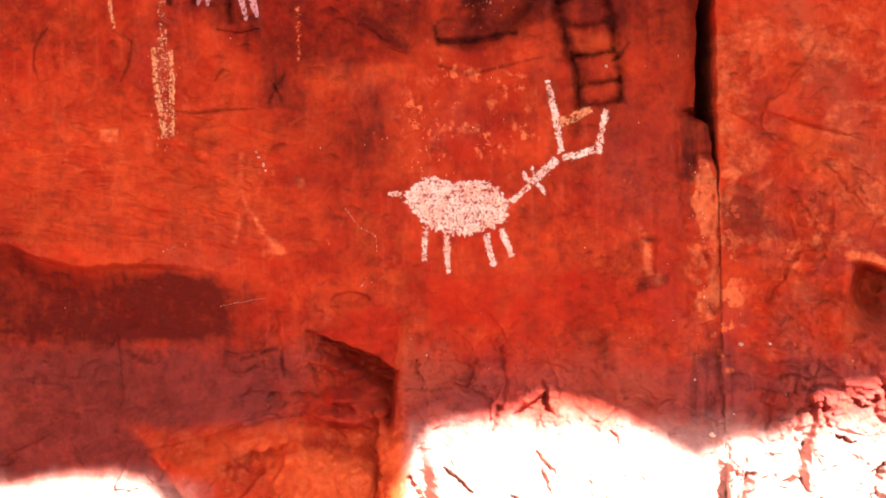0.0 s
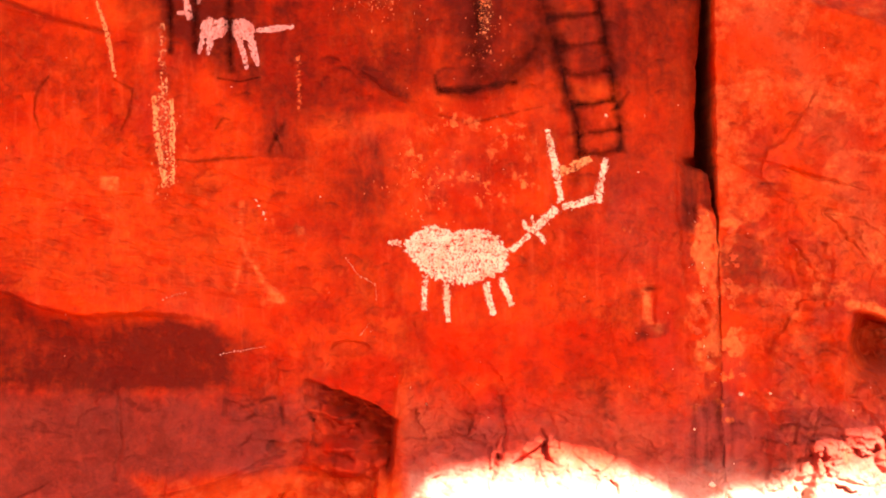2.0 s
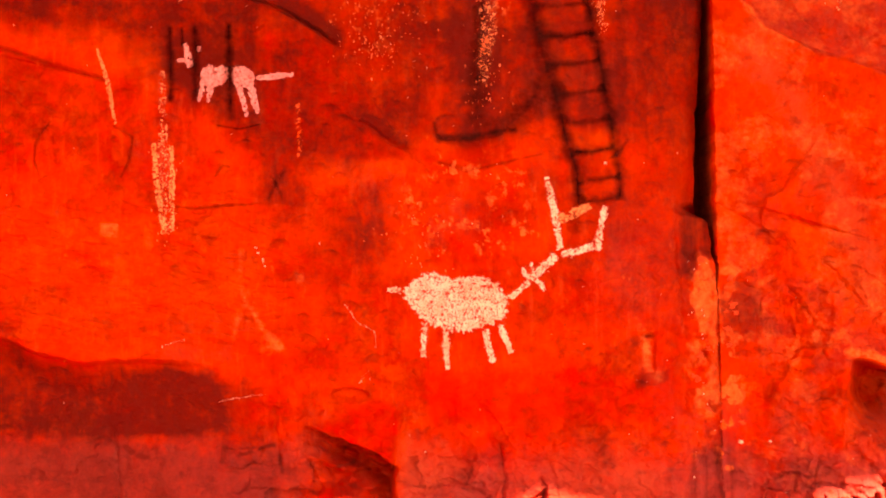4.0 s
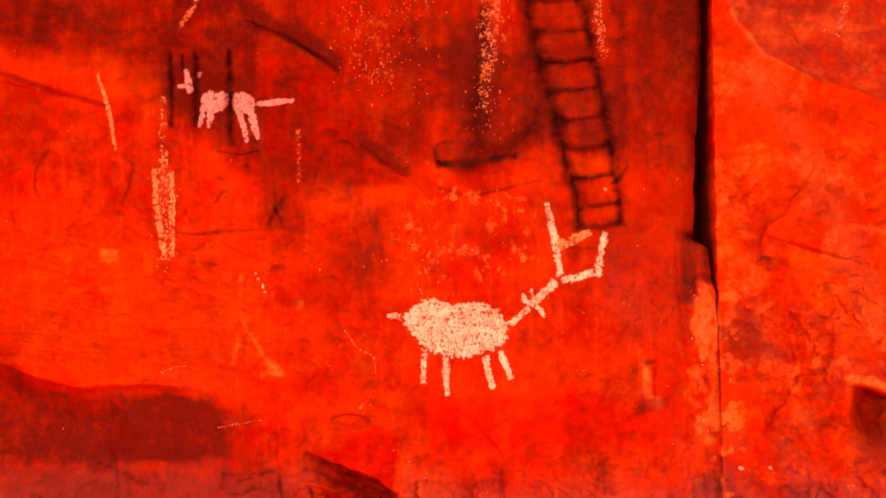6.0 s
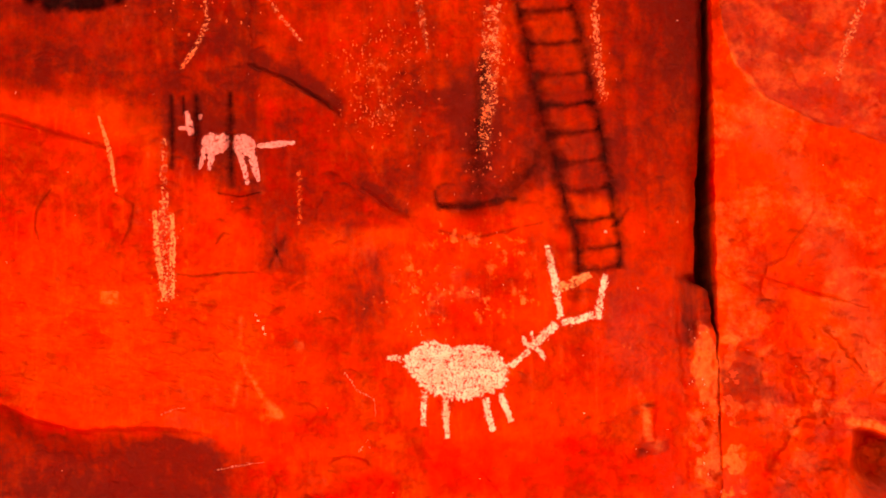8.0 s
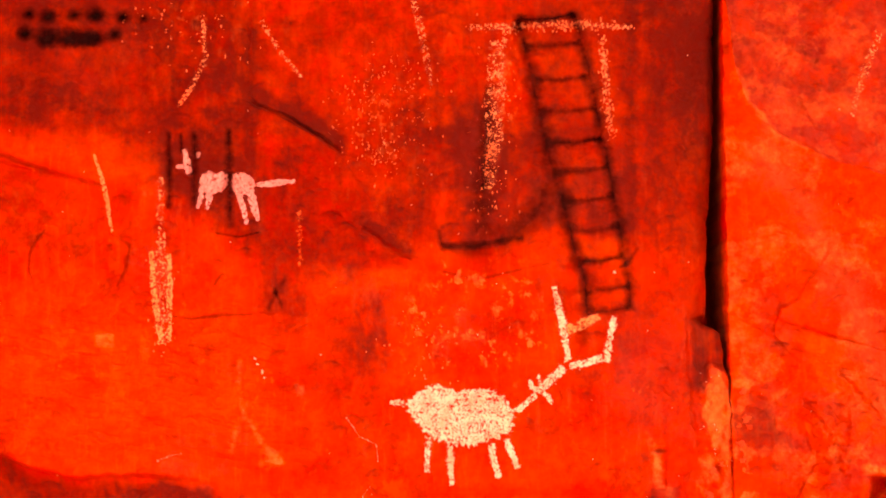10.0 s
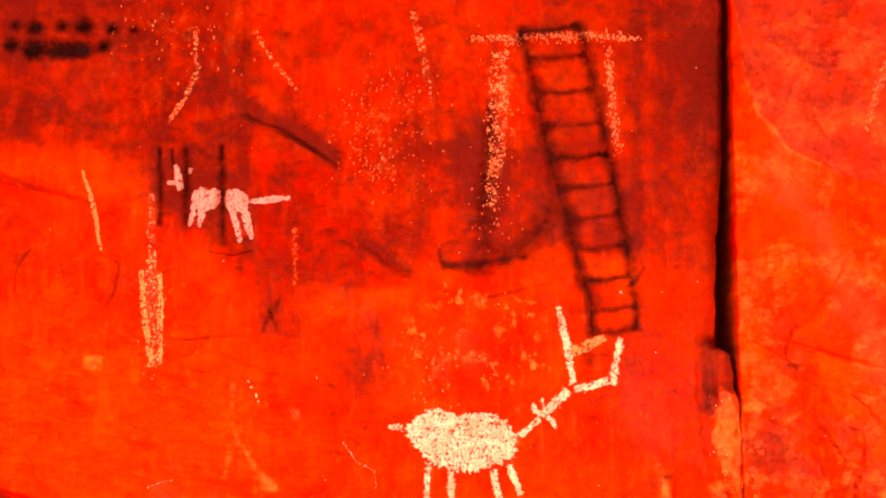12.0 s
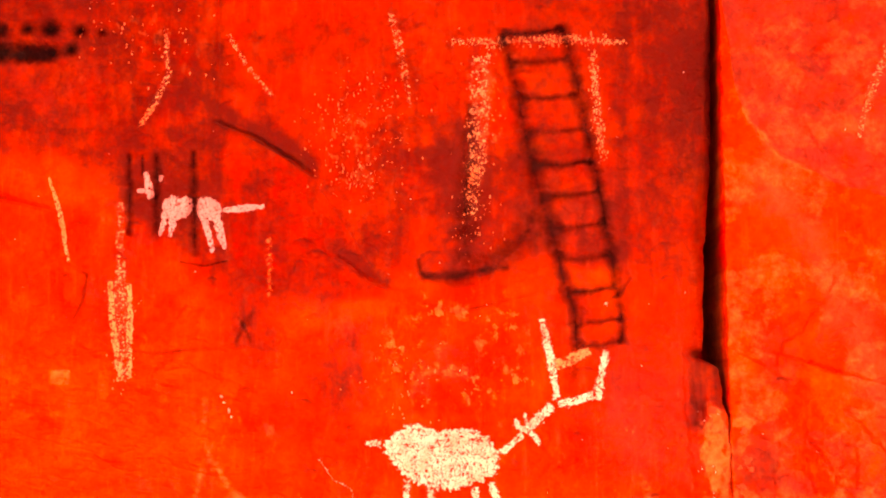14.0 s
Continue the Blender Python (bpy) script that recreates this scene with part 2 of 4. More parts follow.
    # small spall with a lifted lip
    h -= 12 * blot(u, v, 1150, 572, 14, 6) - 4 * blot(u, v, 1144, 560, 22, 5) + 5 * (smooth(1132, 1135, u) - smooth(1158, 1161, u)) * (smooth(578, 582, v) - smooth(632, 640, v))
    h += 7 * smooth(0.0, 0.35, layers(u / 40, v / 40, 4, 61, 0.6)) * smooth(1195, 1225, u) * smooth(400, 450, v) * (1 - smooth(760, 800, v))
    # the deep crack
    e = edge(v)
    w = np.interp(v, (-1500, -230, 0, 200, 330, 350, 368, 430, 470, 1500), (6, 7, 10, 27, 34, 36, 9, 5, 2.4, 1.6))
    h -= 14 * smooth(1165, 1240, u) * (1 - smooth(330, 420, v))
    h -= 80 * blot(u, v - 0.12 * (u - 1240), 1248, 347, 32, 7) + 34 * smooth(e - 3.4 * w, e - 0.7 * w, u) ** 2 * (1 - smooth(335, 364, v))
    h -= 24 * patch(u, v, ((1206, 350), (1270, 346), (1270, 440), (1240, 418), (1224, 440), (1208, 420)), 10, 10, 475)
    w = w * (1 + 0.22 * layers(v / 70, 0 * v, 4, 65))
    h -= 420 * smooth(e - w, e - 0.3 * w, u) * (0.12 + 0.88 * smooth(0.0, 0.3, layers(v / 60, 0 * v, 3, 63) + 0.9 * (1 - smooth(430, 520, v)) + 0.15)) * (1 - 0.985 * smooth(420, 500, v))
    # the face above draws in under the overhang
    return h + 0.10 * np.maximum(-v - 260, 0)


RIM_V = np.arange(-1500, 2060, 4.0)
RIM_H = np.convolve(np.pad(height_main(edge(RIM_V) - 12, RIM_V), 4, mode="edge"), np.ones(9) / 9, mode="valid")


def height_right(u, v):
    h = 16 + 12 * layers(u / 380, v / 420, 3, 101) + 17 * layers(u / 160, v / 130, 4, 105) + 5 * layers(u / 50, v / 44, 3, 107)
    rough = 0.6 + 0.9 * smooth(380, 640, v)
    h += rough * (3.6 * layers(u / 32, v / 30, 5, 111, 0.7) + 2.6 * terraces(u / 170, v / 120, 121, 0.1) + 1.4 * terraces(u / 60, v / 45, 125, 0.1)) - 1.2 * hairlines(u, v, 150, 127, 0.012)
    broken = smooth(360, 560, v + 60 * layers(u / 120, v / 120, 3, 129))
    h += broken * (10 * facets(u, v, 85, 171) + 5 * facets(u, v, 40, 173) + 2 * facets(u, v, 17, 174)) + 3.5 * (1 - broken) * facets(u, 0.7 * v, 150, 175)
    h += 10 * np.abs(layers(u / 70, v / 45, 3, 131)) * smooth(700, 780, v)
    # upper sheet that has come away
    c = np.interp(u, (1255, 1272, 1277, 1300, 1347, 1440, 1568, 2200), (-260, -142, -95, -37, 22, 64, 106, 150)) + 4 * grain(u / 20, 0 * u, 141)
    h -= 7 * (1 - smooth(-4, 4, v - c))
    h -= 6 * chips(u, v, 8, 50, 1290, 1570, 180, 860) + 4 * chips(u, v, 10, 26, 1270, 1600, -270, 200)
    # short ledges
    for pts, rise, wide in (
        (((1265, 332), (1290, 345), (1300, 350)), -6, 30),
        (((1270, 462), (1310, 470), (1322, 480)), -8, 50),
        (((1396, 358), (1435, 373), (1478, 381)), -8, 50),
        (((1420, 430), (1480, 480), (1525, 520)), 5, 55),
        (((1480, 215), (1520, 235), (1545, 240)), 3, 25),
    ):
        d, s = off_line(u, v, pts)
        side = np.sign((pts[-1][0] - pts[0][0]) * (v - pts[0][1]) - (pts[-1][1] - pts[0][1]) * (u - pts[0][0]))
        h += rise * (side > 0) * np.exp(-(d / wide) ** 2)
    # shelf and the hollow beneath it
    c = np.interp(u, (1440, 1490, 1530, 1568, 1640, 2000), (590, 600, 606, 622, 640, 640))
    d, near = v - c, smooth(1440, 1510, u)
    h += 24 * near * np.exp(-(np.minimum(d, 0) / 60) ** 2) * (d < 0) + 24 * near * (d >= 0)
    h -= 230 * near * smooth(0, 12, d) * (1 - 0.92 * smooth(50, 150, d)) * smooth(1488, 1580, u + 0.3 * d)
    wu, wv = u + 14 * layers(u / 30, v / 30, 4, 161), v + 14 * layers(u / 30, v / 30, 4, 165)
    for a, b, c, d2, deep in ((1272, 1345, 474, 565, 7), (1300, 1350, 640, 700, 6), (1380, 1412, 588, 640, -4), (1480, 1540, 690, 760, 6), (1440, 1470, 470, 560, 5)):
        h -= deep * (smooth(a, a + 4, wu) - smooth(b - 4, b, wu)) * (smooth(c, c + 4, wv) - smooth(d2 - 4, d2, wv))
    # broken foot
    h += 75 * smooth(830, 980, v - 60 * (1 - smooth(1380, 1460, u)))
    for pts, deep in (
        (((1440, 790), (1425, 850), (1400, 905), (1410, 960), (1400, 1010)), 8),
        (((1500, 760), (1540, 800), (1568, 835)), 9),
        (((1452, 436), (1490, 476), (1524, 515)), 8), (((1392, 482), (1426, 527), (1447, 566), (1452, 600)), 7), (((1396, 358), (1435, 373), (1478, 381)), 6),
        (((1268, 468), (1300, 472), (1316, 474)), 12), (((1300, 870), (1290, 930), (1300, 1000)), 8),
        (((1330, 740), (1360, 800), (1350, 860)), 7),
        (((1290, 790), (1350, 780), (1420, 800)), 6),
        (((1470, 900), (1520, 915), (1568, 905)), 8), (((1520, 980), (1545, 955)), 8),
    ):
        d, s = off_line(u + 6 * grain(u / 14, v / 14, 151), v, pts)
        h -= deep * np.exp(-(d / 3.6) ** 2)
    h += 60 * smooth(1050, 1500, v)
    # blocky jointing low on the slab, and its shaded crevices
    block, joint = courses(u, v, 44, 27, 181)
    zone = patch(u, v, ((1275, 775), (1360, 770), (1450, 780), (1500, 830), (1470, 860), (1430, 960), (1285, 975)), 22, 10, 183)
    h += zone * (17 * block - 4 * joint)
    for pts, wide, deep in ((((1284, 940), (1276, 968), (1262, 1000), (1246, 1040)), 13, 60), (((1318, 978), (1306, 1000), (1296, 1030)), 8, 40), (((1318, 945), (1308, 968), (1286, 1000)), 4, 24), (((1420, 930), (1412, 960), (1408, 985), (1414, 1004)), 5, 34), (((1375, 988), (1410, 990)), 4, 24), (((1545, 845), (1540, 870), (1550, 888), (1568, 892)), 5, 22), (((1560, 830), (1566, 860)), 4, 18), (((1470, 914), (1486, 920), (1496, 922)), 4, 26), (((1544, 962), (1532, 975), (1522, 985)), 6, 30), (((1452, 848), (1450, 880), (1458, 900)), 3, 16), (((1530, 1000), (1516, 1030)), 4, 20), (((1500, 850), (1520, 866), (1536, 868)), 3, 18)):
        d, s = off_line(u + 6 * grain(u / 11, v / 11, 187), v + 5 * grain(u / 11, v / 11, 188), pts)
        h -= deep * np.exp(-(d / (wide * (0.45 + 0.9 * np.sin(math.pi * np.clip(s, 0.05, 0.95))))) ** 2)
    h -= 24 * patch(u, v, ((1405, 872), (1440, 855), (1436, 890), (1424, 928), (1398, 936)), 4, 6, 185)
    # low down the two faces meet flush
    near = (1 - smooth(0, 120, u - edge(v))) * smooth(410, 480, v) * (1 - 0.8 * smooth(915, 975, v))
    h = h * (1 - near) + near * (np.interp(v, RIM_V, RIM_H) + 3)
    return h + 0.10 * np.maximum(-v - 260, 0)


def height(u, v):
    return np.where(u < edge(v), height_main(u, v), height_right(u, v))


def place(u, v, out=0.0):
    """The world place of a point of the face, lifted out of it by so many millimetres."""
    u, v = np.asarray(u, float), np.asarray(v, float)
    return np.stack([(u - 784) / 1000, -(height(u, v) + out) / 1000, 1.991 - v / 1000], -1)


# ---- materials ----
def nodes_of(name):
    m = bpy.data.materials.new(name)
    m.use_nodes = True
    return m, m.node_tree, m.node_tree.nodes["Principled BSDF"]


def link(tree, a, b):
    tree.links.new(a, b)


def noise_node(tree, scale, detail=6, rough=0.6, stretch=None):
    where = tree.nodes.new("ShaderNodeTexCoord").outputs["Object"]
    if stretch:
        mapping = tree.nodes.new("ShaderNodeMapping")
        mapping.inputs["Scale"].default_value = stretch
        link(tree, where, mapping.inputs["Vector"])
        where = mapping.outputs["Vector"]
    n = tree.nodes.new("ShaderNodeTexNoise")
    n.inputs["Scale"].default_value, n.inputs["Detail"].default_value, n.inputs["Roughness"].default_value = scale, detail, rough
    link(tree, where, n.inputs["Vector"])
    return n.outputs["Fac"]


def span(tree, value, a, b, low=0.0, high=1.0):
    r = tree.nodes.new("ShaderNodeMapRange")
    r.inputs[1].default_value, r.inputs[2].default_value, r.inputs[3].default_value, r.inputs[4].default_value = a, b, low, high
    link(tree, value, r.inputs[0])
    return r.outputs[0]


def math_node(tree, op, a, b):
    n = tree.nodes.new("ShaderNodeMath")
    n.operation = op
    for i, x in enumerate((a, b)):
        if isinstance(x, (int, float)):
            n.inputs[i].default_value = x
        else:
            link(tree, x, n.inputs[i])
    return n.outputs[0]


def mix(tree, fac, a, b):
    n = tree.nodes.new("ShaderNodeMix")
    n.data_type = "RGBA"
    for socket, x in ((n.inputs[0], fac), (n.inputs[6], a), (n.inputs[7], b)):
        if isinstance(x, tuple):
            socket.default_value = (*x, 1)
        elif isinstance(x, (int, float)):
            socket.default_value = x
        else:
            link(tree, x, socket)
    return n.outputs[2]


def attribute(tree, name):
    n = tree.nodes.new("ShaderNodeAttribute")
    n.attribute_name = name
    return n


def bump(tree, bsdf, value, strength, distance):
    b = tree.nodes.new("ShaderNodeBump")
    b.inputs["Strength"].default_value, b.inputs["Distance"].default_value = strength, distance
    link(tree, value, b.inputs["Height"])
    link(tree, b.outputs["Normal"], bsdf.inputs["Normal"])


def sandstone(name):
    """Red sandstone; its attributes hold varnish, weathering and crust, and painted shade and sunlight."""
    m, tree, bsdf = nodes_of(name)
    colour = mix(tree, span(tree, noise_node(tree, 9, 9, 0.68), 0.38, 0.62), (0.36, 0.026, 0.006), (0.58, 0.066, 0.011))
    colour = mix(tree, span(tree, noise_node(tree, 46, 8, 0.75), 0.46, 0.66, 0, 0.4), colour, (0.22, 0.018, 0.006))
    colour = mix(tree, span(tree, noise_node(tree, 24, 8, 0.72, (2.2, 1, 0.35)), 0.53, 0.68, 0, 0.5), colour, (0.62, 0.110, 0.036))
    # thin sheets: crisp patches of fresh orange and of old brown
    fresh = math_node(tree, "MULTIPLY", span(tree, noise_node(tree, 15, 10, 0.70, (1.3, 1.3, 0.9)), 0.545, 0.565), span(tree, noise_node(tree, 4.2, 3), 0.42, 0.6))
    old = math_node(tree, "MULTIPLY", span(tree, noise_node(tree, 21, 10, 0.70, (0.8, 1.1, 1.0)), 0.560, 0.580), span(tree, noise_node(tree, 3.4, 3, 0.5, (1.2, 1, 1.2)), 0.42, 0.6))
    colour = mix(tree, math_node(tree, "MULTIPLY", fresh, 0.24), colour, (0.66, 0.125, 0.022))
    colour = mix(tree, math_node(tree, "MULTIPLY", old, 0.22), colour, (0.20, 0.022, 0.010))
    stain_light = tree.nodes.new("ShaderNodeSeparateColor")
    a = attribute(tree, "stain_light")
    link(tree, a.outputs["Color"], stain_light.inputs[0])
    fine = span(tree, noise_node(tree, 45, 8, 0.7), 0.3, 0.7, -0.22, 0.22)

    def rag(value, top=1.0):
        n = math_node(tree, "ADD", value, math_node(tree, "MULTIPLY", fine, span(tree, value, 0.0, 0.3)))
        return span(tree, n, 0.0, 1.0, 0.0, top)

    wash = tree.nodes.new("ShaderNodeSeparateColor")
    link(tree, attribute(tree, "wash").outputs["Color"], wash.inputs[0])
    colour = mix(tree, rag(wash.outputs[1], 0.85), colour, (0.46, 0.024, 0.004))
    colour = mix(tree, rag(wash.outputs[0], 0.9), colour, mix(tree, span(tree, noise_node(tree, 60, 8, 0.7), 0.4, 0.62), (0.74, 0.13, 0.024), (0.64, 0.085, 0.015)))
    colour = mix(tree, rag(stain_light.outputs[1], 0.9), colour, (0.235, 0.048, 0.036))
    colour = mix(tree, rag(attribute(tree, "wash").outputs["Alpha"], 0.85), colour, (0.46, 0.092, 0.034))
    crisp = span(tree, math_node(tree, "ADD", stain_light.outputs[2], math_node(tree, "MULTIPLY", fine, 1.7)), 0.22, 0.72)
    crust = math_node(tree, "MULTIPLY", crisp, span(tree, stain_light.outputs[2], 0.15, 0.7, 0.25, 0.92))
    crusty = mix(tree, span(tree, noise_node(tree, 85, 8, 0.75), 0.40, 0.62), (0.80, 0.235, 0.075), (0.72, 0.130, 0.034))
    colour = mix(tree, crust, colour, crusty)
    colour = mix(tree, rag(stain_light.outputs[0], 0.93), colour, (0.085, 0.0065, 0.0025))
    colour = mix(tree, rag(wash.outputs[2], 0.9), colour, (0.102, 0.0115, 0.0055))
    # pale tone that puts sun glare into the foot's colour
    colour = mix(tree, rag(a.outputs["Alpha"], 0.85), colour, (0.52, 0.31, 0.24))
    specks = span(tree, noise_node(tree, 210, 3, 0.5), 0.70, 0.76, 0, 0.7)
    colour = mix(tree, specks, colour, (0.10, 0.02, 0.015))
    link(tree, colour, bsdf.inputs["Base Color"])
    bsdf.inputs["Roughness"].default_value = 0.86
    bsdf.inputs["Specular IOR Level"].default_value = 0.18
    height_mix = math_node(tree, "ADD", noise_node(tree, 260, 6, 0.7), math_node(tree, "MULTIPLY", noise_node(tree, 60, 6, 0.65), 1.6))
    height_mix = math_node(tree, "ADD", height_mix, math_node(tree, "MULTIPLY", math_node(tree, "SUBTRACT", math_node(tree, "ADD", fresh, crust), old), 0.7))
    height_mix = math_node(tree, "ADD", height_mix, math_node(tree, "MULTIPLY", noise_node(tree, 20, 8, 0.62), 3.2))
    bump(tree, bsdf, height_mix, 0.75, 0.0026)
    return m


def pigment(name, colours, cover, worn=60, rim=0.35):
    """Thin mineral paint, worn through to the rock in flecks and along its rims."""
    m, tree, bsdf = nodes_of(name)
    colour = mix(tree, span(tree, noise_node(tree, 34, 8, 0.75), 0.45, 0.62), colours[0], colours[1])
    colour = mix(tree, span(tree, noise_node(tree, 150, 7, 0.85), 0.535, 0.59, 0, 0.9), colour, colours[2])
    link(tree, colour, bsdf.inputs["Base Color"])
    bsdf.inputs["Roughness"].default_value = 0.9
    bsdf.inputs["Specular IOR Level"].default_value = 0.1
    rims = span(tree, attribute(tree, "rim").outputs["Fac"], 0.0, rim, -0.42, 0.12)
    flecks = math_node(tree, "MULTIPLY", math_node(tree, "ADD", noise_node(tree, worn, 8, 0.75), noise_node(tree, 210, 3, 0.6)), 0.9)
    n = math_node(tree, "ADD", math_node(tree, "ADD", flecks, rims), cover - 0.9)
    alpha = span(tree, n, 0.35, 0.53)
    link(tree, alpha, bsdf.inputs["Alpha"])
    bump(tree, bsdf, noise_node(tree, 240, 5, 0.7), 0.4, 0.0012)
    return m


def soft_pigment(name, colour, most, worn=40):
    """Charcoal rubbed into the grain: soft rims, never quite opaque."""
    m, tree, bsdf = nodes_of(name)
    link(tree, mix(tree, span(tree, noise_node(tree, 60, 5, 0.6), 0.35, 0.65), colour, tuple(0.55 * c for c in colour)), bsdf.inputs["Base Color"])
    bsdf.inputs["Roughness"].default_value = 0.92
    bsdf.inputs["Specular IOR Level"].default_value = 0.1
    rims = span(tree, attribute(tree, "rim").outputs["Fac"], 0.0, 1.0)
    patchy = span(tree, noise_node(tree, worn, 8, 0.7), 0.30, 0.54, 0.25, 1.0)
    link(tree, math_node(tree, "MULTIPLY", math_node(tree, "MULTIPLY", rims, patchy), most), bsdf.inputs["Alpha"])
    bump(tree, bsdf, noise_node(tree, 240, 5, 0.7), 0.4, 0.0012)
    return m


def plain_stone(name, a, b, scale):
    m, tree, bsdf = nodes_of(name)
    link(tree, mix(tree, span(tree, noise_node(tree, scale, 8, 0.65), 0.35, 0.65), a, b), bsdf.inputs["Base Color"])
    bsdf.inputs["Roughness"].default_value = 0.9
    bump(tree, bsdf, noise_node(tree, scale * 6, 6, 0.7), 0.6, 0.02)
    return m


ROCK = sandstone("red_sandstone")
OUTER = plain_stone("sandstone_outside", (0.36, 0.06, 0.03), (0.46, 0.11, 0.05), 3)
SOIL = plain_stone("red_soil", (0.055, 0.018, 0.010), (0.085, 0.028, 0.015), 2)
WHITE = pigment("white_paint", ((0.88, 0.70, 0.53), (0.78, 0.42, 0.28), (0.16, 0.035, 0.02)), 0.405, 60, 0.7)
CREAM = pigment("cream_paint", ((0.72, 0.35, 0.15), (0.66, 0.22, 0.08), (0.35, 0.08, 0.04)), 0.385, 45, 0.5)
FAINT = pigment("faint_cream_paint", ((0.64, 0.16, 0.06), (0.60, 0.11, 0.03), (0.42, 0.05, 0.02)), 0.30, 50, 0.9)
PINK = pigment("pinkish_white_paint", ((0.64, 0.40, 0.37), (0.54, 0.27, 0.25), (0.34, 0.07, 0.05)), 0.43, 36, 0.5)
CHARCOAL = soft_pigment("charcoal", (0.050, 0.0065, 0.0045), 0.86, 30)
SMUDGE = soft_pigment("smudged_charcoal", (0.075, 0.0095, 0.0065), 0.66, 30)
FLECK = plain_stone("white_mineral", (0.85, 0.74, 0.58), (0.74, 0.56, 0.40), 300)
SPOTTY = pigment("crumbling_cream_paint", ((0.68, 0.33, 0.17), (0.62, 0.21, 0.09), (0.40, 0.08, 0.04)), 0.265, 70, 0.5)
FADED = soft_pigment("faded_charcoal", (0.08, 0.013, 0.010), 0.45, 40)
SOOT = soft_pigment("black_paint", (0.012, 0.002, 0.002), 0.98, 26)
CRUST = plain_stone("pale_orange_crust", (0.62, 0.12, 0.036), (0.50, 0.075, 0.020), 120)


# ---- the large structure ----
def stains_and_light(u, v):
    """Dark varnish and painted shade, grey-purple weathering, pale crust and painted light, each 0 to 1."""
    wob = 26 * layers(u / 90, v / 90, 4, 201)
    big = layers(u / 300, v / 260, 4, 205)
    streak = layers((u + 10 * layers(u / 50, v / 90, 3, 211)) / 42, v / 300, 5, 209, 0.6)
    dark, purple, pale = np.zeros_like(u), np.zeros_like(u), np.zeros_like(u)
    left = u < edge(v)
    # varnish along the top, beside the crack and in the hollows, where shade is painted too
    patchy = np.clip(0.9 + 0.35 * streak + 0.4 * big + 0.55 * layers(u / 45, v / 60, 5, 213, 0.65), 0.35, 1.35)
    top = (1 - smooth(-5, 75, v + 1.0 * wob - np.interp(u, (0, 200, 300, 420, 520, 720), (0, 15, 70, 190, 215, 205)))) * (1 - smooth(840, 940, u + wob)) * (1 - 0.6 * smooth(20, 130, -v) * smooth(420, 470, u)) * (1 - 0.22 * smooth(380, 460, u + wob)) * (1 - 0.4 * smooth(540, 640, u + wob))
    dark += 0.9 * top * patchy
    dark += 0.9 * smooth(1070, 1130, u + 0.5 * wob) * (1 - smooth(90, 330, v + wob)) * left * patchy
    dark += 0.65 * smooth(880, 960, u + wob) * (1 - smooth(150, 230, v + 0.5 * wob)) * left * patchy * (1 - smooth(1100, 1120, u))
    # varnish and the ledge's shade together, darkened from the lip down
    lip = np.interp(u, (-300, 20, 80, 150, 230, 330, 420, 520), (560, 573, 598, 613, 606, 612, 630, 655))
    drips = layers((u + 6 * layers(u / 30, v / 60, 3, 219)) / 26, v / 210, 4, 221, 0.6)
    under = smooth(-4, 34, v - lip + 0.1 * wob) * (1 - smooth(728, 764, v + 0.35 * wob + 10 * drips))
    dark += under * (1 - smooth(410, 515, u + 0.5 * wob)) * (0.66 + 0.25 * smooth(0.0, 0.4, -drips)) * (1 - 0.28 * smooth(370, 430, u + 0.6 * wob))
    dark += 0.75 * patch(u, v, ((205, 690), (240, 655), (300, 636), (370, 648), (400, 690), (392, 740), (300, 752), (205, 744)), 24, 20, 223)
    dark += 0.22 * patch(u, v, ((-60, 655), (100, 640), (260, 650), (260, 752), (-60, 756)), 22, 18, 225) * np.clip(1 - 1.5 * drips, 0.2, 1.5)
    dark += 0.55 * blot(u, v, 640, 390, 56, 90) * patchy + 0.60 * blot(u, v + wob, 848, 70, 42, 150) * patchy
    dark += 0.45 * blot(u + wob, v, 495, 300, 42, 70) * patchy + 0.35 * blot(u + wob, v, 560, 420, 60, 110) * patchy
    dark += 0.34 * smooth(0.0, 0.4, big + 0.35 * streak + 0.3 * layers(u / 60, v / 60, 4, 217, 0.6)) * left * (1 - 0.6 * blot(u, v, 200, 380, 260, 180))
    dark += 0.35 * blot(u + wob, v, 1300, 560, 40, 60)
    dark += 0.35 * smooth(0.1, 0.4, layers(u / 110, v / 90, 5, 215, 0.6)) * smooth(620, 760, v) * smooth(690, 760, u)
    # grey-purple weathering low down
    purple += 0.9 * smooth(735, 800, v + wob + 14 * streak) * (1 - smooth(470, 610, u + 1.5 * wob + 0.6 * (v - 800)))
    purple += 0.75 * smooth(735, 830, v + 1.4 * wob) * smooth(690, 730, u)
    purple += 0.2 * blot(u, v, 640, 850, 90, 90)
    purple += 0.2 * smooth(1080, 1180, u + wob) * left * smooth(240, 420, v) * (1 - smooth(520, 600, v))
    purple += 0.35 * blot(u, v, 1100, 440, 50, 90) + 0.25 * smooth(0.1, 0.5, layers(u / 180, v / 220, 4, 231))
    purple += (1 - left) * (0.35 * smooth(420, 520, v + wob) * smooth(0.0, 0.3, layers(u / 120, v / 140, 4, 235) + 0.1))
    d, s = off_line(u, v, ((1335, 70), (1400, 165), (1450, 260), (1490, 335), (1525, 440), (1540, 520)))
    band = (1 - left) * np.exp(-((d + 0.5 * wob) / 36) ** 2) * np.clip(0.8 + 0.9 * layers(u / 40, v / 60, 4, 237, 0.6), 0.2, 1.2)
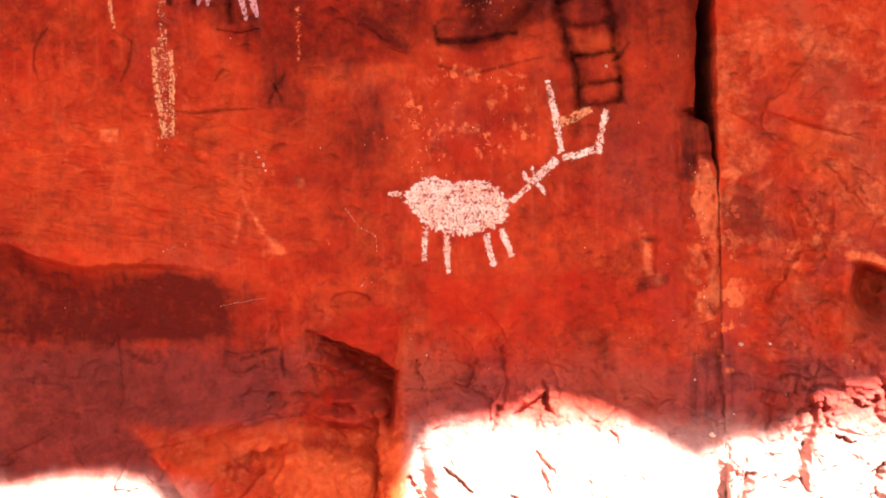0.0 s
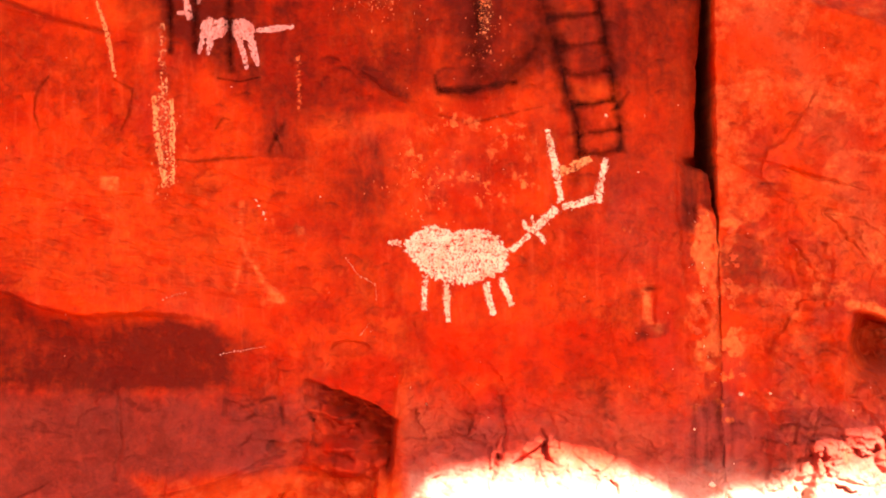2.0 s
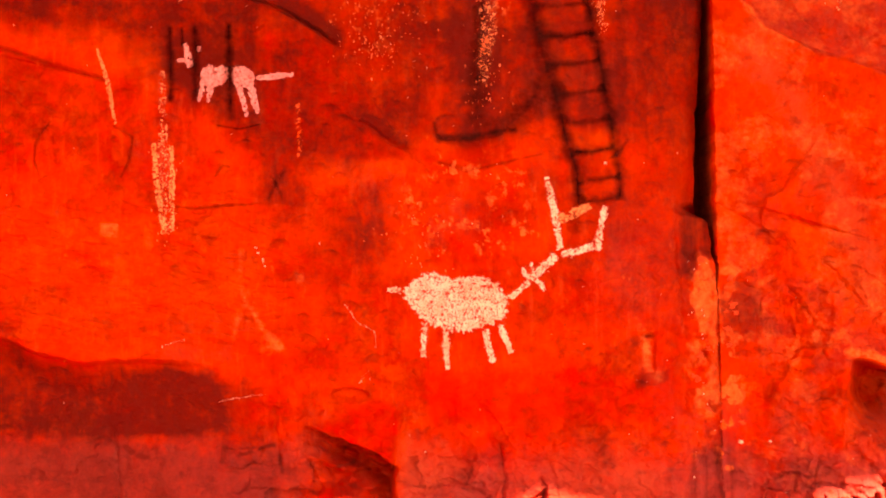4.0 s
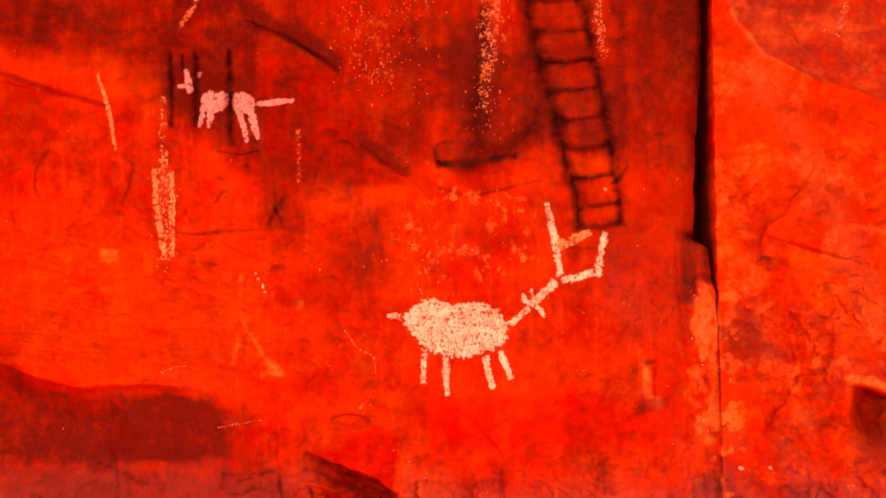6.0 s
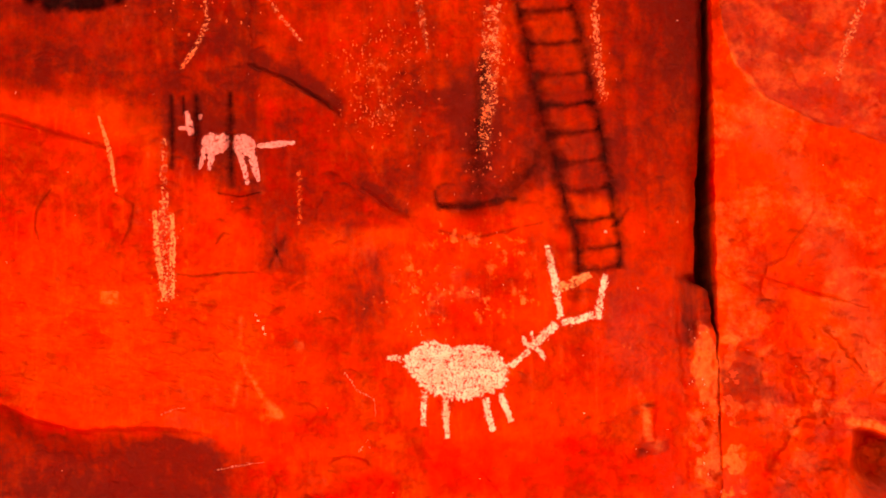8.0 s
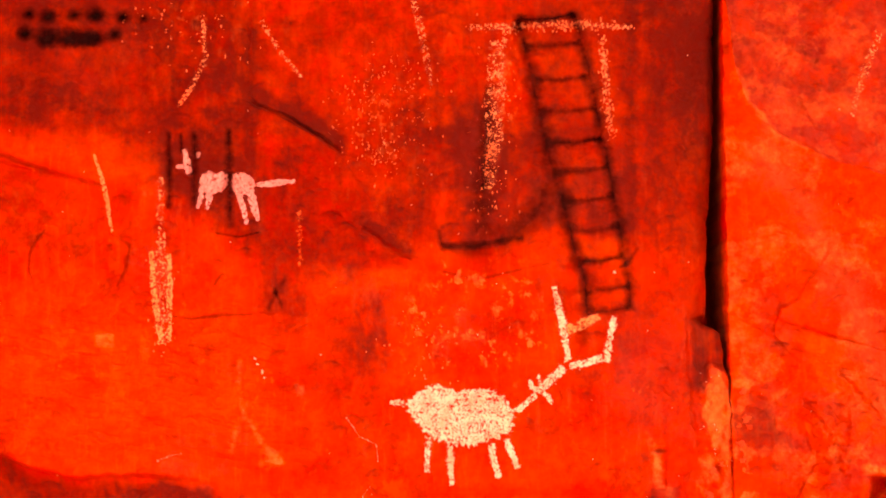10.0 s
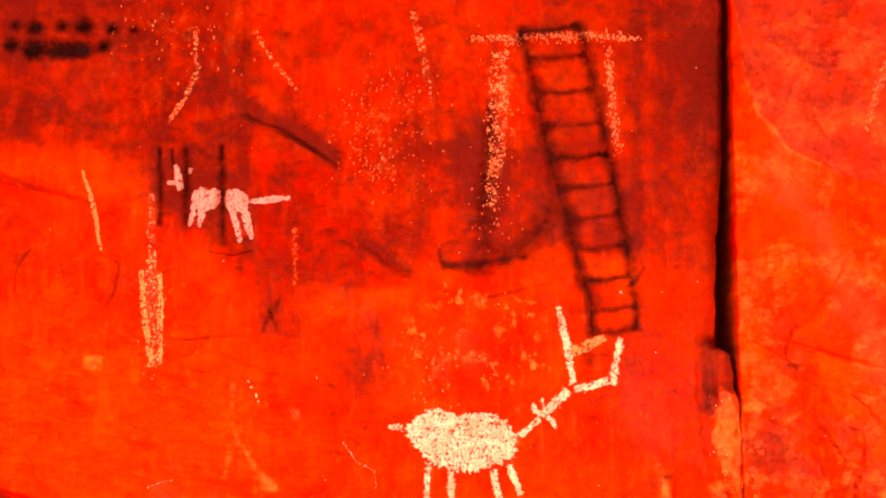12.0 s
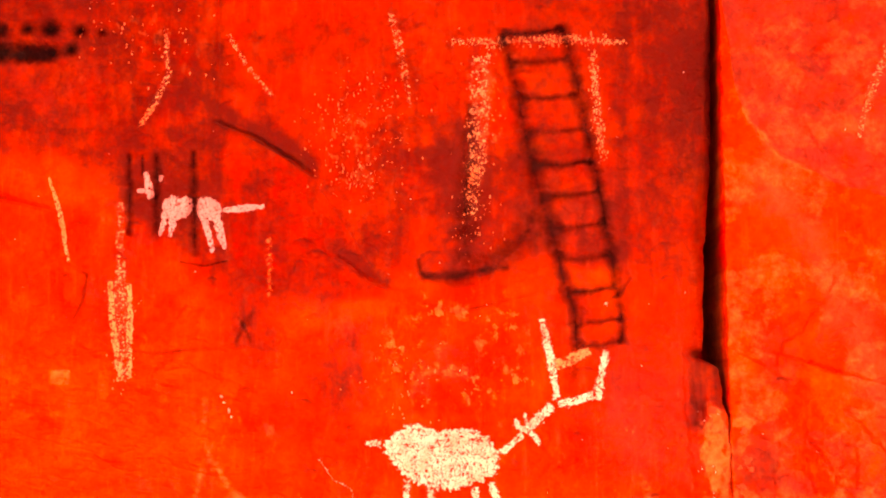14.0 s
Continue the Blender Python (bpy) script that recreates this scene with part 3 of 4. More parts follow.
    c = np.interp(u, (1255, 1272, 1277, 1300, 1347, 1440, 1568, 2200), (-260, -142, -95, -37, 22, 64, 106, 150))
    purple += (1 - left) * 0.5 * (1 - smooth(-6, 10, v - c + 0.5 * wob)) * np.clip(0.9 + 1.2 * layers(u / 36, v / 36, 5, 267, 0.65), 0, 1.4)
    # bounce light round the broken hollow, put in as less varnish and purple
    dark *= 1 - 0.6 * blot(u, v, 650, 690, 120, 80)
    purple *= 1 - 0.5 * blot(u, v, 640, 730, 90, 70)
    # rims of the spalled sheets, and the dark of old seams with painted ridge shade
    t = 3 + 4.5 * layers(u / 190, v / 130, 5, 21, 0.55)
    f = t - np.floor(t)
    rims = np.exp(-((f - 0.95) / 0.05) ** 2)
    sheets = grain(np.floor(t) * 3.7, 0.5 + 0 * t, 261)
    dark += left * (0.10 * rims + 0.16 * np.maximum(sheets, 0))
    # shade of the down-facing ridges, painted dark along the seams
    for pts, wide, much in ((((440, -45), (505, -18), (560, 12), (594, 40)), 15, 0.55), (((650, 184), (690, 215), (716, 228)), 10, 0.4), (((0, 60), (90, 90), (190, 116)), 5, 0.4)):
        d, s = off_line(u, v, pts)
        dark += much * np.exp(-((d + 0.15 * wob) / wide) ** 2)
    brown = (smooth(1272, 1280, u + 0.4 * wob) - smooth(1335, 1350, u + wob)) * (smooth(472, 478, v + 0.3 * wob) - smooth(545, 580, v + wob))
    # shadow of each chip painted dark in the chip's own shape
    dark += 0.55 * np.maximum(chips(u, v, 7, 105, 0, 1190, 130, 880), chips(u, v, 8, 50, 1290, 1570, 180, 860)) + 0.35 * np.maximum(chips(u, v, 9, 60, 300, 1100, -270, 200), chips(u, v, 10, 26, 1270, 1600, -270, 200))
    dark += 0.3 * brown + 0.55 * left * blot(u + 0.3 * wob, v, 1210, 420, 13, 70)
    pale += (1 - left) * 0.9 * blot(u, v, 1288, 455, 20, 8) + (1 - left) * 0.6 * blot(u + 0.5 * wob, v + 0.5 * wob, 1395, 612, 18, 26)
    dark += (1 - left) * (0.35 * smooth(0.12, 0.4, layers(u / 60, v / 50, 5, 269, 0.65)))
    # joints of the blocky ground, streaks beside the low crack
    block, joint = courses(u, v, 44, 27, 181)
    zone = patch(u, v, ((1275, 775), (1360, 770), (1450, 780), (1500, 830), (1470, 860), (1430, 960), (1285, 975)), 22, 10, 183)
    dark += zone * (0.28 * joint + 0.5 * np.maximum(block, 0))
    for size, tall, seed, pts, much in ((88, 52, 191, ((718, 742), (900, 738), (1000, 765), (985, 850), (860, 862), (722, 872)), 0.5), (58, 40, 195, ((385, 768), (500, 752), (560, 792), (585, 880), (480, 892), (420, 846)), 0.6)):
        block, joint = courses(u, v, size, tall, seed)
        dark += patch(u, v, pts, 14, 8, seed + 2) * (0.4 * much * joint + 0.3 * np.maximum(block, 0))
    fine = layers((u + 5 * layers(u / 20, v / 60, 3, 271)) / 11, v / 150, 4, 273, 0.6)
    low = patch(u, v, ((1225, 770), (1290, 765), (1300, 850), (1296, 955), (1215, 960), (1222, 860)), 16, 12, 275)
    purple += 0.5 * low
    dark += low * np.clip(0.30 + 1.3 * fine, 0, 0.9)
    # pale crust
    pale += 0.22 * np.maximum(-sheets, 0) * left
    pale += 0.55 * smooth(0.0, 0.3, layers(u / 34, v / 30, 5, 263, 0.65)) * left * blot(u, v, 820, 330, 150, 100)
    pale += 0.5 * smooth(0.0, 0.3, layers(u / 30, v / 44, 5, 265, 0.65)) * left * (blot(u, v, 672, 12, 75, 85) + blot(u, v, 880, -80, 32, 130) + blot(u, v, 330, -160, 120, 50))
    crust = smooth(0.02, 0.3, layers(u / 46, v / 46, 5, 241, 0.6))
    pale += 0.9 * patch(u, v, ((1238, 418), (1250, 425), (1264, 462), (1272, 520), (1266, 572), (1238, 560), (1222, 500), (1230, 455)), 5, 12, 277) * np.clip(0.85 + 0.8 * fine, 0.2, 1)
    pale += 0.7 * patch(u, v, ((1222, 560), (1272, 560), (1274, 640), (1268, 720), (1225, 700), (1210, 620)), 10, 16, 279) * np.clip(0.55 + 1.3 * layers(u / 26, v / 40, 4, 281, 0.65), 0, 1)
    pale += 0.55 * crust * smooth(1190, 1235, u + 0.3 * wob) * (1 - smooth(1285, 1330, u + wob)) * smooth(400, 450, v) * (1 - smooth(770, 830, v))
    # paler boulder and pillar, with bounce light put into their colour
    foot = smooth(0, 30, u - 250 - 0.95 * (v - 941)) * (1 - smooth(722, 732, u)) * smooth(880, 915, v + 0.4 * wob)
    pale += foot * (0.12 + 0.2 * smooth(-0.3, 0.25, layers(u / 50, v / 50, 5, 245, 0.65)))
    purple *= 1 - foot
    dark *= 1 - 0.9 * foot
    dark += 0.9 * blot(u, v, 1150, 571, 15, 5) + 0.5 * blot(u, v, 1138, 655, 12, 16)
    # pale mottling of the slab, and a highlight painted along the shelf's lip
    pale += 0.35 * crust * (1 - left) * smooth(470, 560, v + wob) * (1 - smooth(820, 880, v)) + (1 - left) * 0.8 * smooth(1470, 1500, u) * blot(0 * u, v - np.interp(u, (1440, 1490, 1530, 1568, 1640, 2000), (590, 600, 606, 622, 640, 640)), 0, -6, 1, 9)
    pale += 0.55 * (smooth(176, 182, u + 0.2 * wob) - smooth(210, 216, u + 0.2 * wob)) * (smooth(368, 374, v) - smooth(394, 400, v))
    pale += 0.3 * smooth(0.1, 0.4, layers(u / 40, v / 90, 5, 251, 0.65)) * left * (1 - smooth(560, 640, v))
    pale += 0.7 * blot(u, v, 1144, 600, 12, 34) + 0.5 * blot(u, v, 1165, 640, 16, 20)
    for pts, wide, much in ((((426, 420), (436, 510), (462, 550), (498, 588)), 8, 0.45), (((470, 590), (494, 590)), 16, 0.5), (((425, 525), (414, 572)), 8, 0.45), (((478, 440), (492, 480)), 6, 0.4), (((505, 430), (535, 470)), 9, 0.3)):
        d, s = off_line(u + 0.3 * wob, v, pts)
        pale += much * np.exp(-(d / wide) ** 2)
    pale += (1 - left) * 0.5 * smooth(-0.25, 0.25, layers(u / 120, v / 90, 5, 255, 0.65)) * (1 - smooth(520, 640, v))
    d, s = off_line(u, v, ((1262, -230), (1272, -142), (1277, -95), (1300, -37), (1347, 22), (1400, 50)))
    pale += (1 - left) * 0.45 * np.exp(-((d + 0.08 * wob) / 5) ** 2) * np.clip(0.6 + layers(u / 30, v / 30, 3, 507), 0, 1)
    # vivid orange, deep red and brown-black patches
    vivid, deep, umber, mauve = np.zeros_like(u), np.zeros_like(u), np.zeros_like(u), 0.8 * band
    sheet_v = np.interp(u, (1255, 1272, 1277, 1300, 1347, 1440, 1568, 2200), (-260, -142, -95, -37, 22, 64, 106, 150))
    mauve += (1 - left) * 0.18 * (1 - smooth(-8, 8, v - sheet_v)) * np.clip(0.7 + 0.9 * layers(u / 50, v / 50, 4, 491, 0.6), 0, 1.2)
    umber += 0.2 * patch(u, v, ((1075, 280), (1190, 260), (1200, 420), (1140, 520), (1090, 500)), 30, 24, 493)
    mauve += 0.15 * patch(u, v, ((-60, 765), (330, 770), (300, 900), (-60, 960)), 30, 24, 495)
    mauve += 0.4 * patch(u, v, ((715, 750), (800, 750), (820, 800), (760, 850), (715, 850)), 14, 20, 497) + 0.3 * patch(u, v, ((960, 760), (1060, 740), (1190, 800), (1180, 880), (1000, 850)), 24, 30, 499)
    mauve += 0.4 * (1 - left) * smooth(0.05, 0.35, layers(u / 60, v / 70, 5, 489, 0.6)) * smooth(440, 560, v) * (1 - smooth(800, 860, v))
    # broken skin of old wash over the figures
    for a, b, ru, rv in ((740, 350, 40, 34), (930, 385, 24, 30), (800, 275, 60, 18), (905, 300, 30, 26), (860, 400, 60, 30), (1105, 470, 10, 14), (300, -170, 40, 26), (370, -165, 30, 20), (880, -30, 26, 90), (655, 5, 46, 70)):
        pale += 1.0 * blot(u + 0.5 * wob, v + 0.5 * wob, a, b, ru, rv) * smooth(0.05, 0.35, layers(u / 15, v / 19, 4, 487 + a, 0.65))
    # bounce light on the hollow's brow, painted deep red
    deep += 0.95 * patch(u, v, ((552, 735), (600, 722), (640, 690), (668, 684), (712, 700), (712, 760), (692, 788), (640, 762), (600, 746)), 8, 8, 401)
    # lit edge of the upright face, painted orange
    vivid += 0.4 * patch(u, v, ((696, 760), (716, 700), (722, 800), (712, 905), (694, 905)), 5, 5, 403)
    # bounce light on boulder and pillar, painted vivid orange
    vivid += 0.9 * patch(u, v, ((475, 952), (525, 912), (540, 930), (600, 944), (664, 958), (668, 1060), (500, 1060)), 6, 8, 405)
    vivid += 0.8 * patch(u, v, ((672, 905), (708, 905), (740, 1060), (672, 1060)), 5, 5, 407)
    vivid += 0.45 * patch(u, v, ((330, 925), (480, 885), (560, 900), (470, 950), (400, 970), (300, 990)), 16, 16, 409)
    vivid += 0.4 * patch(u, v, ((0, 30), (170, 22), (290, 60), (290, 100), (190, 110), (100, 80), (0, 66)), 14, 14, 411)
    vivid += 0.5 * patch(u, v, ((575, 262), (720, 256), (718, 285), (640, 300), (570, 310), (540, 290)), 8, 12, 413)
    vivid += 0.45 * patch(u, v, ((20, 330), (420, 380), (460, 470), (470, 560), (300, 600), (150, 600), (60, 570), (10, 500)), 50, 40, 415) * np.clip(0.6 + layers(u / 90, v / 30, 4, 417, 0.6), 0, 1)
    umber += (1 - left) * 0.22 * (1 - smooth(-8, 8, v - sheet_v)) * np.clip(0.8 + 1.2 * layers(u / 24, v / 26, 5, 505, 0.65), 0.1, 1.5)
    vivid += 0.18 * patch(u, v, ((1262, -90), (1300, -30), (1400, 40), (1600, 120), (1620, 200), (1480, 220), (1400, 120), (1330, 240), (1300, 420), (1268, 420)), 24, 26, 419)
    vivid += 0.5 * patch(u, v, ((1390, 360), (1440, 372), (1490, 440), (1520, 500), (1480, 560), (1440, 480), (1400, 420)), 10, 14, 421)
    # light catching the shelf's lip, painted vivid orange
    vivid += 0.8 * patch(u, v, ((1484, 596), (1530, 600), (1580, 616), (1580, 632), (1530, 614), (1490, 606)), 3, 4, 423)
    vivid += 0.35 * patch(u, v, ((405, -250), (436, -250), (437, -36), (415, -60)), 5, 6, 425)
    vivid += 0.5 * patch(u, v, ((1015, 208), (1090, 200), (1094, 240), (1020, 250)), 6, 6, 427)
    deep += 0.8 * patch(u, v, ((740, 628), (960, 636), (1190, 640), (1200, 720), (1000, 735), (780, 728)), 22, 26, 431)
    deep += 0.5 * patch(u, v, ((735, 745), (860, 740), (1060, 750), (1060, 775), (900, 800), (740, 800)), 14, 24, 433)
    deep += 0.6 * patch(u, v, ((470, 20), (590, 50), (640, 180), (715, 236), (716, 256), (590, 262), (500, 240), (466, 200)), 10, 12, 435)
    umber += 0.32 * patch(u, v, ((462, 200), (540, 225), (700, 238), (716, 254), (600, 262), (545, 300), (530, 340), (466, 336)), 8, 10, 437)
    umber += 0.5 * patch(u, v, ((470, 262), (512, 258), (508, 320), (476, 338)), 10, 10, 439) * np.clip(0.5 + 1.6 * fine, 0, 1.2)
    umber += 0.5 * patch(u, v, ((622, 330), (684, 310), (690, 420), (650, 470), (615, 440)), 14, 18, 441) * np.clip(0.45 + 1.4 * layers(u / 14, v / 40, 4, 443, 0.65), 0, 1.2)
    umber += 0.45 * patch(u, v, ((150, -60), (200, -50), (205, 10), (160, 15)), 14, 20, 445) * np.clip(0.5 + 1.5 * layers(u / 20, v / 20, 4, 447, 0.6), 0, 1.2)
    umber += 0.48 * patch(u, v, ((-80, 748), (300, 752), (480, 740), (520, 800), (420, 880), (260, 940), (280, 1000), (-80, 990)), 24, 22, 465)
    umber += 0.6 * patch(u, v, ((766, 188), (830, 166), (870, 145), (900, 105), (940, 84), (966, 104), (932, 176), (890, 206), (850, 221), (770, 224)), 7, 14, 467) * np.clip(0.8 + 0.9 * layers(u / 30, v / 20, 4, 469, 0.6), 0.2, 1.2)
    umber += 0.6 * patch(u, v, ((812, -40), (850, -30), (846, 60), (838, 150), (808, 170), (812, 60)), 9, 14, 471) * np.clip(0.7 + layers(u / 16, v / 40, 4, 473, 0.6), 0.1, 1.2)
    # the crack's shadow, painted on down the block below the notch
    umber += 0.75 * patch(u, v, ((1206, 350), (1264, 350), (1264, 432), (1238, 415), (1226, 470), (1206, 460)), 7, 10, 475) * np.clip(0.8 + 1.0 * fine, 0.2, 1.2)
    umber += 0.30 * smooth(0.05, 0.45, layers(u / 30, v / 38, 5, 477, 0.62)) * left + 0.28 * smooth(0.1, 0.5, layers(u / 26, v / 22, 5, 479, 0.62)) * (1 - left)
    deep += 0.5 * smooth(0.0, 0.4, layers(u / 75, v / 95, 5, 481, 0.6))
    vivid += 0.22 * smooth(0.05, 0.45, layers(u / 85, v / 70, 5, 483, 0.62)) * (1 - smooth(720, 800, v))
    umber += 0.26 * patch(u, v, ((540, -300), (1300, -300), (1300, 60), (1180, 260), (1090, 160), (900, 120), (740, 60), (600, -60)), 50, 40, 501) * left * np.clip(0.8 + 1.3 * layers(u / 18, v / 60, 5, 503, 0.65), 0.1, 1.6)
    umber += 0.5 * patch(u, v, ((1122, 640), (1184, 630), (1184, 650), (1150, 660), (1126, 666)), 3, 6, 449)
    umber += 0.3 * patch(u, v, ((1278, 476), (1330, 490), (1376, 560), (1350, 600), (1310, 590), (1282, 560)), 12, 30, 451)
    umber += 0.4 * patch(u, v, ((1340, 660), (1400, 600), (1440, 590), (1460, 640), (1440, 720), (1370, 730)), 16, 30, 453) * np.clip(0.3 + 1.3 * layers(u / 30, v / 30, 4, 455, 0.6), 0, 1)
    umber += 0.35 * patch(u, v, ((200, 885), (330, 905), (400, 880), (520, 790), (560, 800), (480, 880), (300, 945)), 14, 24, 457) * np.clip(0.4 + 1.3 * layers(u / 40, v / 40, 4, 459, 0.6), 0, 1)
    deep += 0.6 * patch(u, v, ((575, 775), (640, 780), (690, 815), (688, 905), (600, 905), (560, 840)), 14, 20, 463)
    umber += 0.18 * patch(u, v, ((580, 775), (640, 780), (690, 815), (688, 900), (640, 908), (590, 850)), 14, 20, 461)
    for pts, wide, much in ((((218, 768), (232, 778)), 5, 0.8), (((242, 784), (260, 786)), 5, 0.7), (((398, 770), (394, 792)), 4, 0.8), (((425, 780), (446, 774)), 3, 0.7), (((460, 768), (484, 762)), 4, 0.7), (((436, 800), (452, 792)), 4, 0.5), (((495, 780), (500, 808)), 3, 0.6), (((600, 800), (624, 796)), 4, 0.6), (((528, 892), (562, 896)), 4, 0.7), (((285, 920), (325, 895)), 4, 0.6), (((110, 875), (140, 876)), 3, 0.4), (((150, 870), (170, 868)), 3, 0.5), (((740, 735), (742, 750)), 4, 0.5)):
        d, s = off_line(u + 0.25 * wob, v + 0.25 * wob, pts)
        umber += much * np.exp(-(d / wide) ** 2)
    # less brown there too, for the same bounce light
    umber *= 1 - 0.75 * foot
    # sunlight painted as paler stone where the sun reaches the foot
    sunlit_pale = smooth(860, 950, v + 1.2 * wob) * smooth(700, 740, u) + smooth(960, 1020, v + wob) * (1 - smooth(330, 400, u))
    return np.clip(np.stack([dark, purple, pale, sunlit_pale], -1), 0, 1), np.clip(np.stack([vivid, deep, umber, mauve], -1), 0, 1)


def spaced(start, end, step, far_start, far_end):
    """Even steps over the near stretch, widening steps beyond it."""
    def run(a, b):
        out, d, s = [], step, 1 if b > a else -1
        while (b - a) * s > 0:
            d = min(d * 1.25, 220)
            a += s * d
            out.append(a)
        return out
    low = run(start, far_start)[::-1] if far_start < start else []
    high = run(end, far_end) if far_end > end else []
    return np.array(low + list(np.arange(start, end + step / 2, step)) + high)


def sheet(name, us, vs, high, material, lean=False, side=False):
    """A rock face over a grid of u and v, with its colour attributes."""
    u, v = np.meshgrid(us, vs)
    if lean:
        u = u + edge(v)
    h = high(u, v)
    if side:
        h[:, 0] = -420
        u[:, 0] += 14
        h[:, 1] = h[:, 2] - 4
    p = np.stack([(u - 784) / 1000, -h / 1000, 1.991 - v / 1000], -1).reshape(-1, 3)
    n, k = u.shape
    i = np.arange(n * k).reshape(n, k)
    quads = np.stack([i[:-1, :-1], i[1:, :-1], i[1:, 1:], i[:-1, 1:]], -1).reshape(-1, 4)
    me = bpy.data.meshes.new(name)
    me.vertices.add(len(p))
    me.vertices.foreach_set("co", p.ravel().astype(np.float32))
    me.loops.add(quads.size)
    me.loops.foreach_set("vertex_index", quads.ravel().astype(np.int32))
    me.polygons.add(len(quads))
    me.polygons.foreach_set("loop_start", np.arange(0, quads.size, 4, dtype=np.int32))
    me.polygons.foreach_set("use_smooth", np.ones(len(quads), bool))
    for label, values in zip(("stain_light", "wash"), stains_and_light(u, v)):
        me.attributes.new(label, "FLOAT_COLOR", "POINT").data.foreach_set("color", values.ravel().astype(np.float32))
    me.materials.append(material)
    me.update()
    me.validate()
    return new(name, me)


STEP = 1.9
VS = spaced(-262, 1062, STEP, -1500, 2040)
tagged(sheet("wall_main", spaced(-40, 1292, STEP, -7000, 1292), VS, height_main, ROCK), "stained red sandstone cliff face with ledges and old paintings", "rock face", kind="structure")
tagged(sheet("wall_right", np.concatenate([[0, 0.6], spaced(1.6, 360, STEP, 1.6, 7000)]), VS, height_right, ROCK, True, True), "orange-red sandstone slab standing beside the deep dark crack", "rock face", kind="structure")


def solid(name, verts, faces, material):
    me = bpy.data.meshes.new(name)
    me.from_pydata([tuple(map(float, p)) for p in verts], [], faces)
    me.materials.append(material)
    me.update()
    return new(name, me)


def overhang():
    """The brow of the alcove, whose lip lets the sun reach the foot of the face."""
    lip_u = (-900, -300, 0, 120, 200, 255, 285, 315, 400, 500, 600, 690, 706, 760, 870, 985, 1060, 1130, 1190, 1230, 1285, 1400, 1450, 1568, 1900, 2500)
    lip_v = (1000, 1010, 1002, 985, 979, 990, 1015, 1075, 1150, 1160, 1120, 1025, 932, 902, 877, 850, 865, 897, 937, 957, 932, 905, 842, 818, 840, 900)
    low = 3.25
    us = np.concatenate([np.linspace(-7000, -900, 40)[:-1], np.arange(-900, 2500, 8), np.linspace(2500, 8500, 40)])
    vs = np.interp(us, lip_u, lip_v) + 5 * layers(us / 60, 0 * us, 4, 301)
    out = height(us, vs) / 1000
    z = 1.991 - vs / 1000
    k = (low - z) / TO_SUN.z
    lip = np.stack([(us - 784) / 1000 + k * TO_SUN.x, -out + k * TO_SUN.y, np.full_like(us, low)], -1)
    n = len(us)
    back, top, crown = lip.copy(), lip.copy(), lip.copy()
    back[:, 1], back[:, 2] = 1.2, low - 0.02
    top[:, 1] += 0.30
    top[:, 2] = low + 0.9 + 0.15 * layers(us / 700, 0 * us, 3, 305)
    crown[:, 1], crown[:, 2] = 1.2, low + 3.5
    verts = np.concatenate([back, lip, top, crown])
    faces = [(r * n + i, r * n + i + 1, (r + 1) * n + i + 1, (r + 1) * n + i) for r in range(3) for i in range(n - 1)]
    return solid("overhang", verts, faces, OUTER)


tagged(overhang(), "jutting red sandstone brow above the painted face", "rock overhang", kind="structure")


def sky_blocker():
    """An added rock sheet out of view that blocks the sky on the left."""
    n, k = 40, 30
    a, b = np.meshgrid(np.linspace(0, 1, n), np.linspace(0, 1, k))
    x = -1.9 - 0.9 * a + 0.25 * layers(a * 6, b * 5, 5, 321)
    y, z = 0.3 - 3.3 * a, -0.1 + 3.6 * b
    i = np.arange(n * k).reshape(k, n)
    back = np.stack([x - 0.8, y, z], -1).reshape(-1, 3)
    verts = np.concatenate([np.stack([x, y, z], -1).reshape(-1, 3), back])
    faces = [(int(i[r, c]) + o, int(i[r, c + 1]) + o, int(i[r + 1, c + 1]) + o, int(i[r + 1, c]) + o) for o in (0, n * k) for r in range(k - 1) for c in range(n - 1)]
    faces += [(int(i[r, n - 1]), int(i[r + 1, n - 1]), int(i[r + 1, n - 1]) + n * k, int(i[r, n - 1]) + n * k) for r in range(k - 1)]
    return solid("sky_blocker_left", verts, faces, OUTER)


# added only to make the skylight come more from the right
tagged(sky_blocker(), "unseen red stone blocker added to keep skylight off from the left", "rock face", kind="structure")


def ground():
    xs = np.concatenate([-np.geomspace(900, 8, 16), np.linspace(-7, 7, 57), np.geomspace(8, 900, 16)])
    ys = np.concatenate([-np.geomspace(900, 8, 16), np.linspace(-7, 1, 33), np.geomspace(2, 900, 16)])
    x, y = np.meshgrid(xs, ys)
    z = -0.02 + 0.05 * layers(x / 1.7, y / 1.7, 4, 311) + 0.03 * smooth(-0.6, 0, y)
    n, k = x.shape
    faces = [(r * k + i, r * k + i + 1, (r + 1) * k + i + 1, (r + 1) * k + i) for r in range(n - 1) for i in range(k - 1)]
    return solid("ground", np.stack([x, y, z], -1).reshape(-1, 3), faces, SOIL)


tagged(ground(), "sunlit red sandy soil in front of the cliff", "ground", kind="structure")


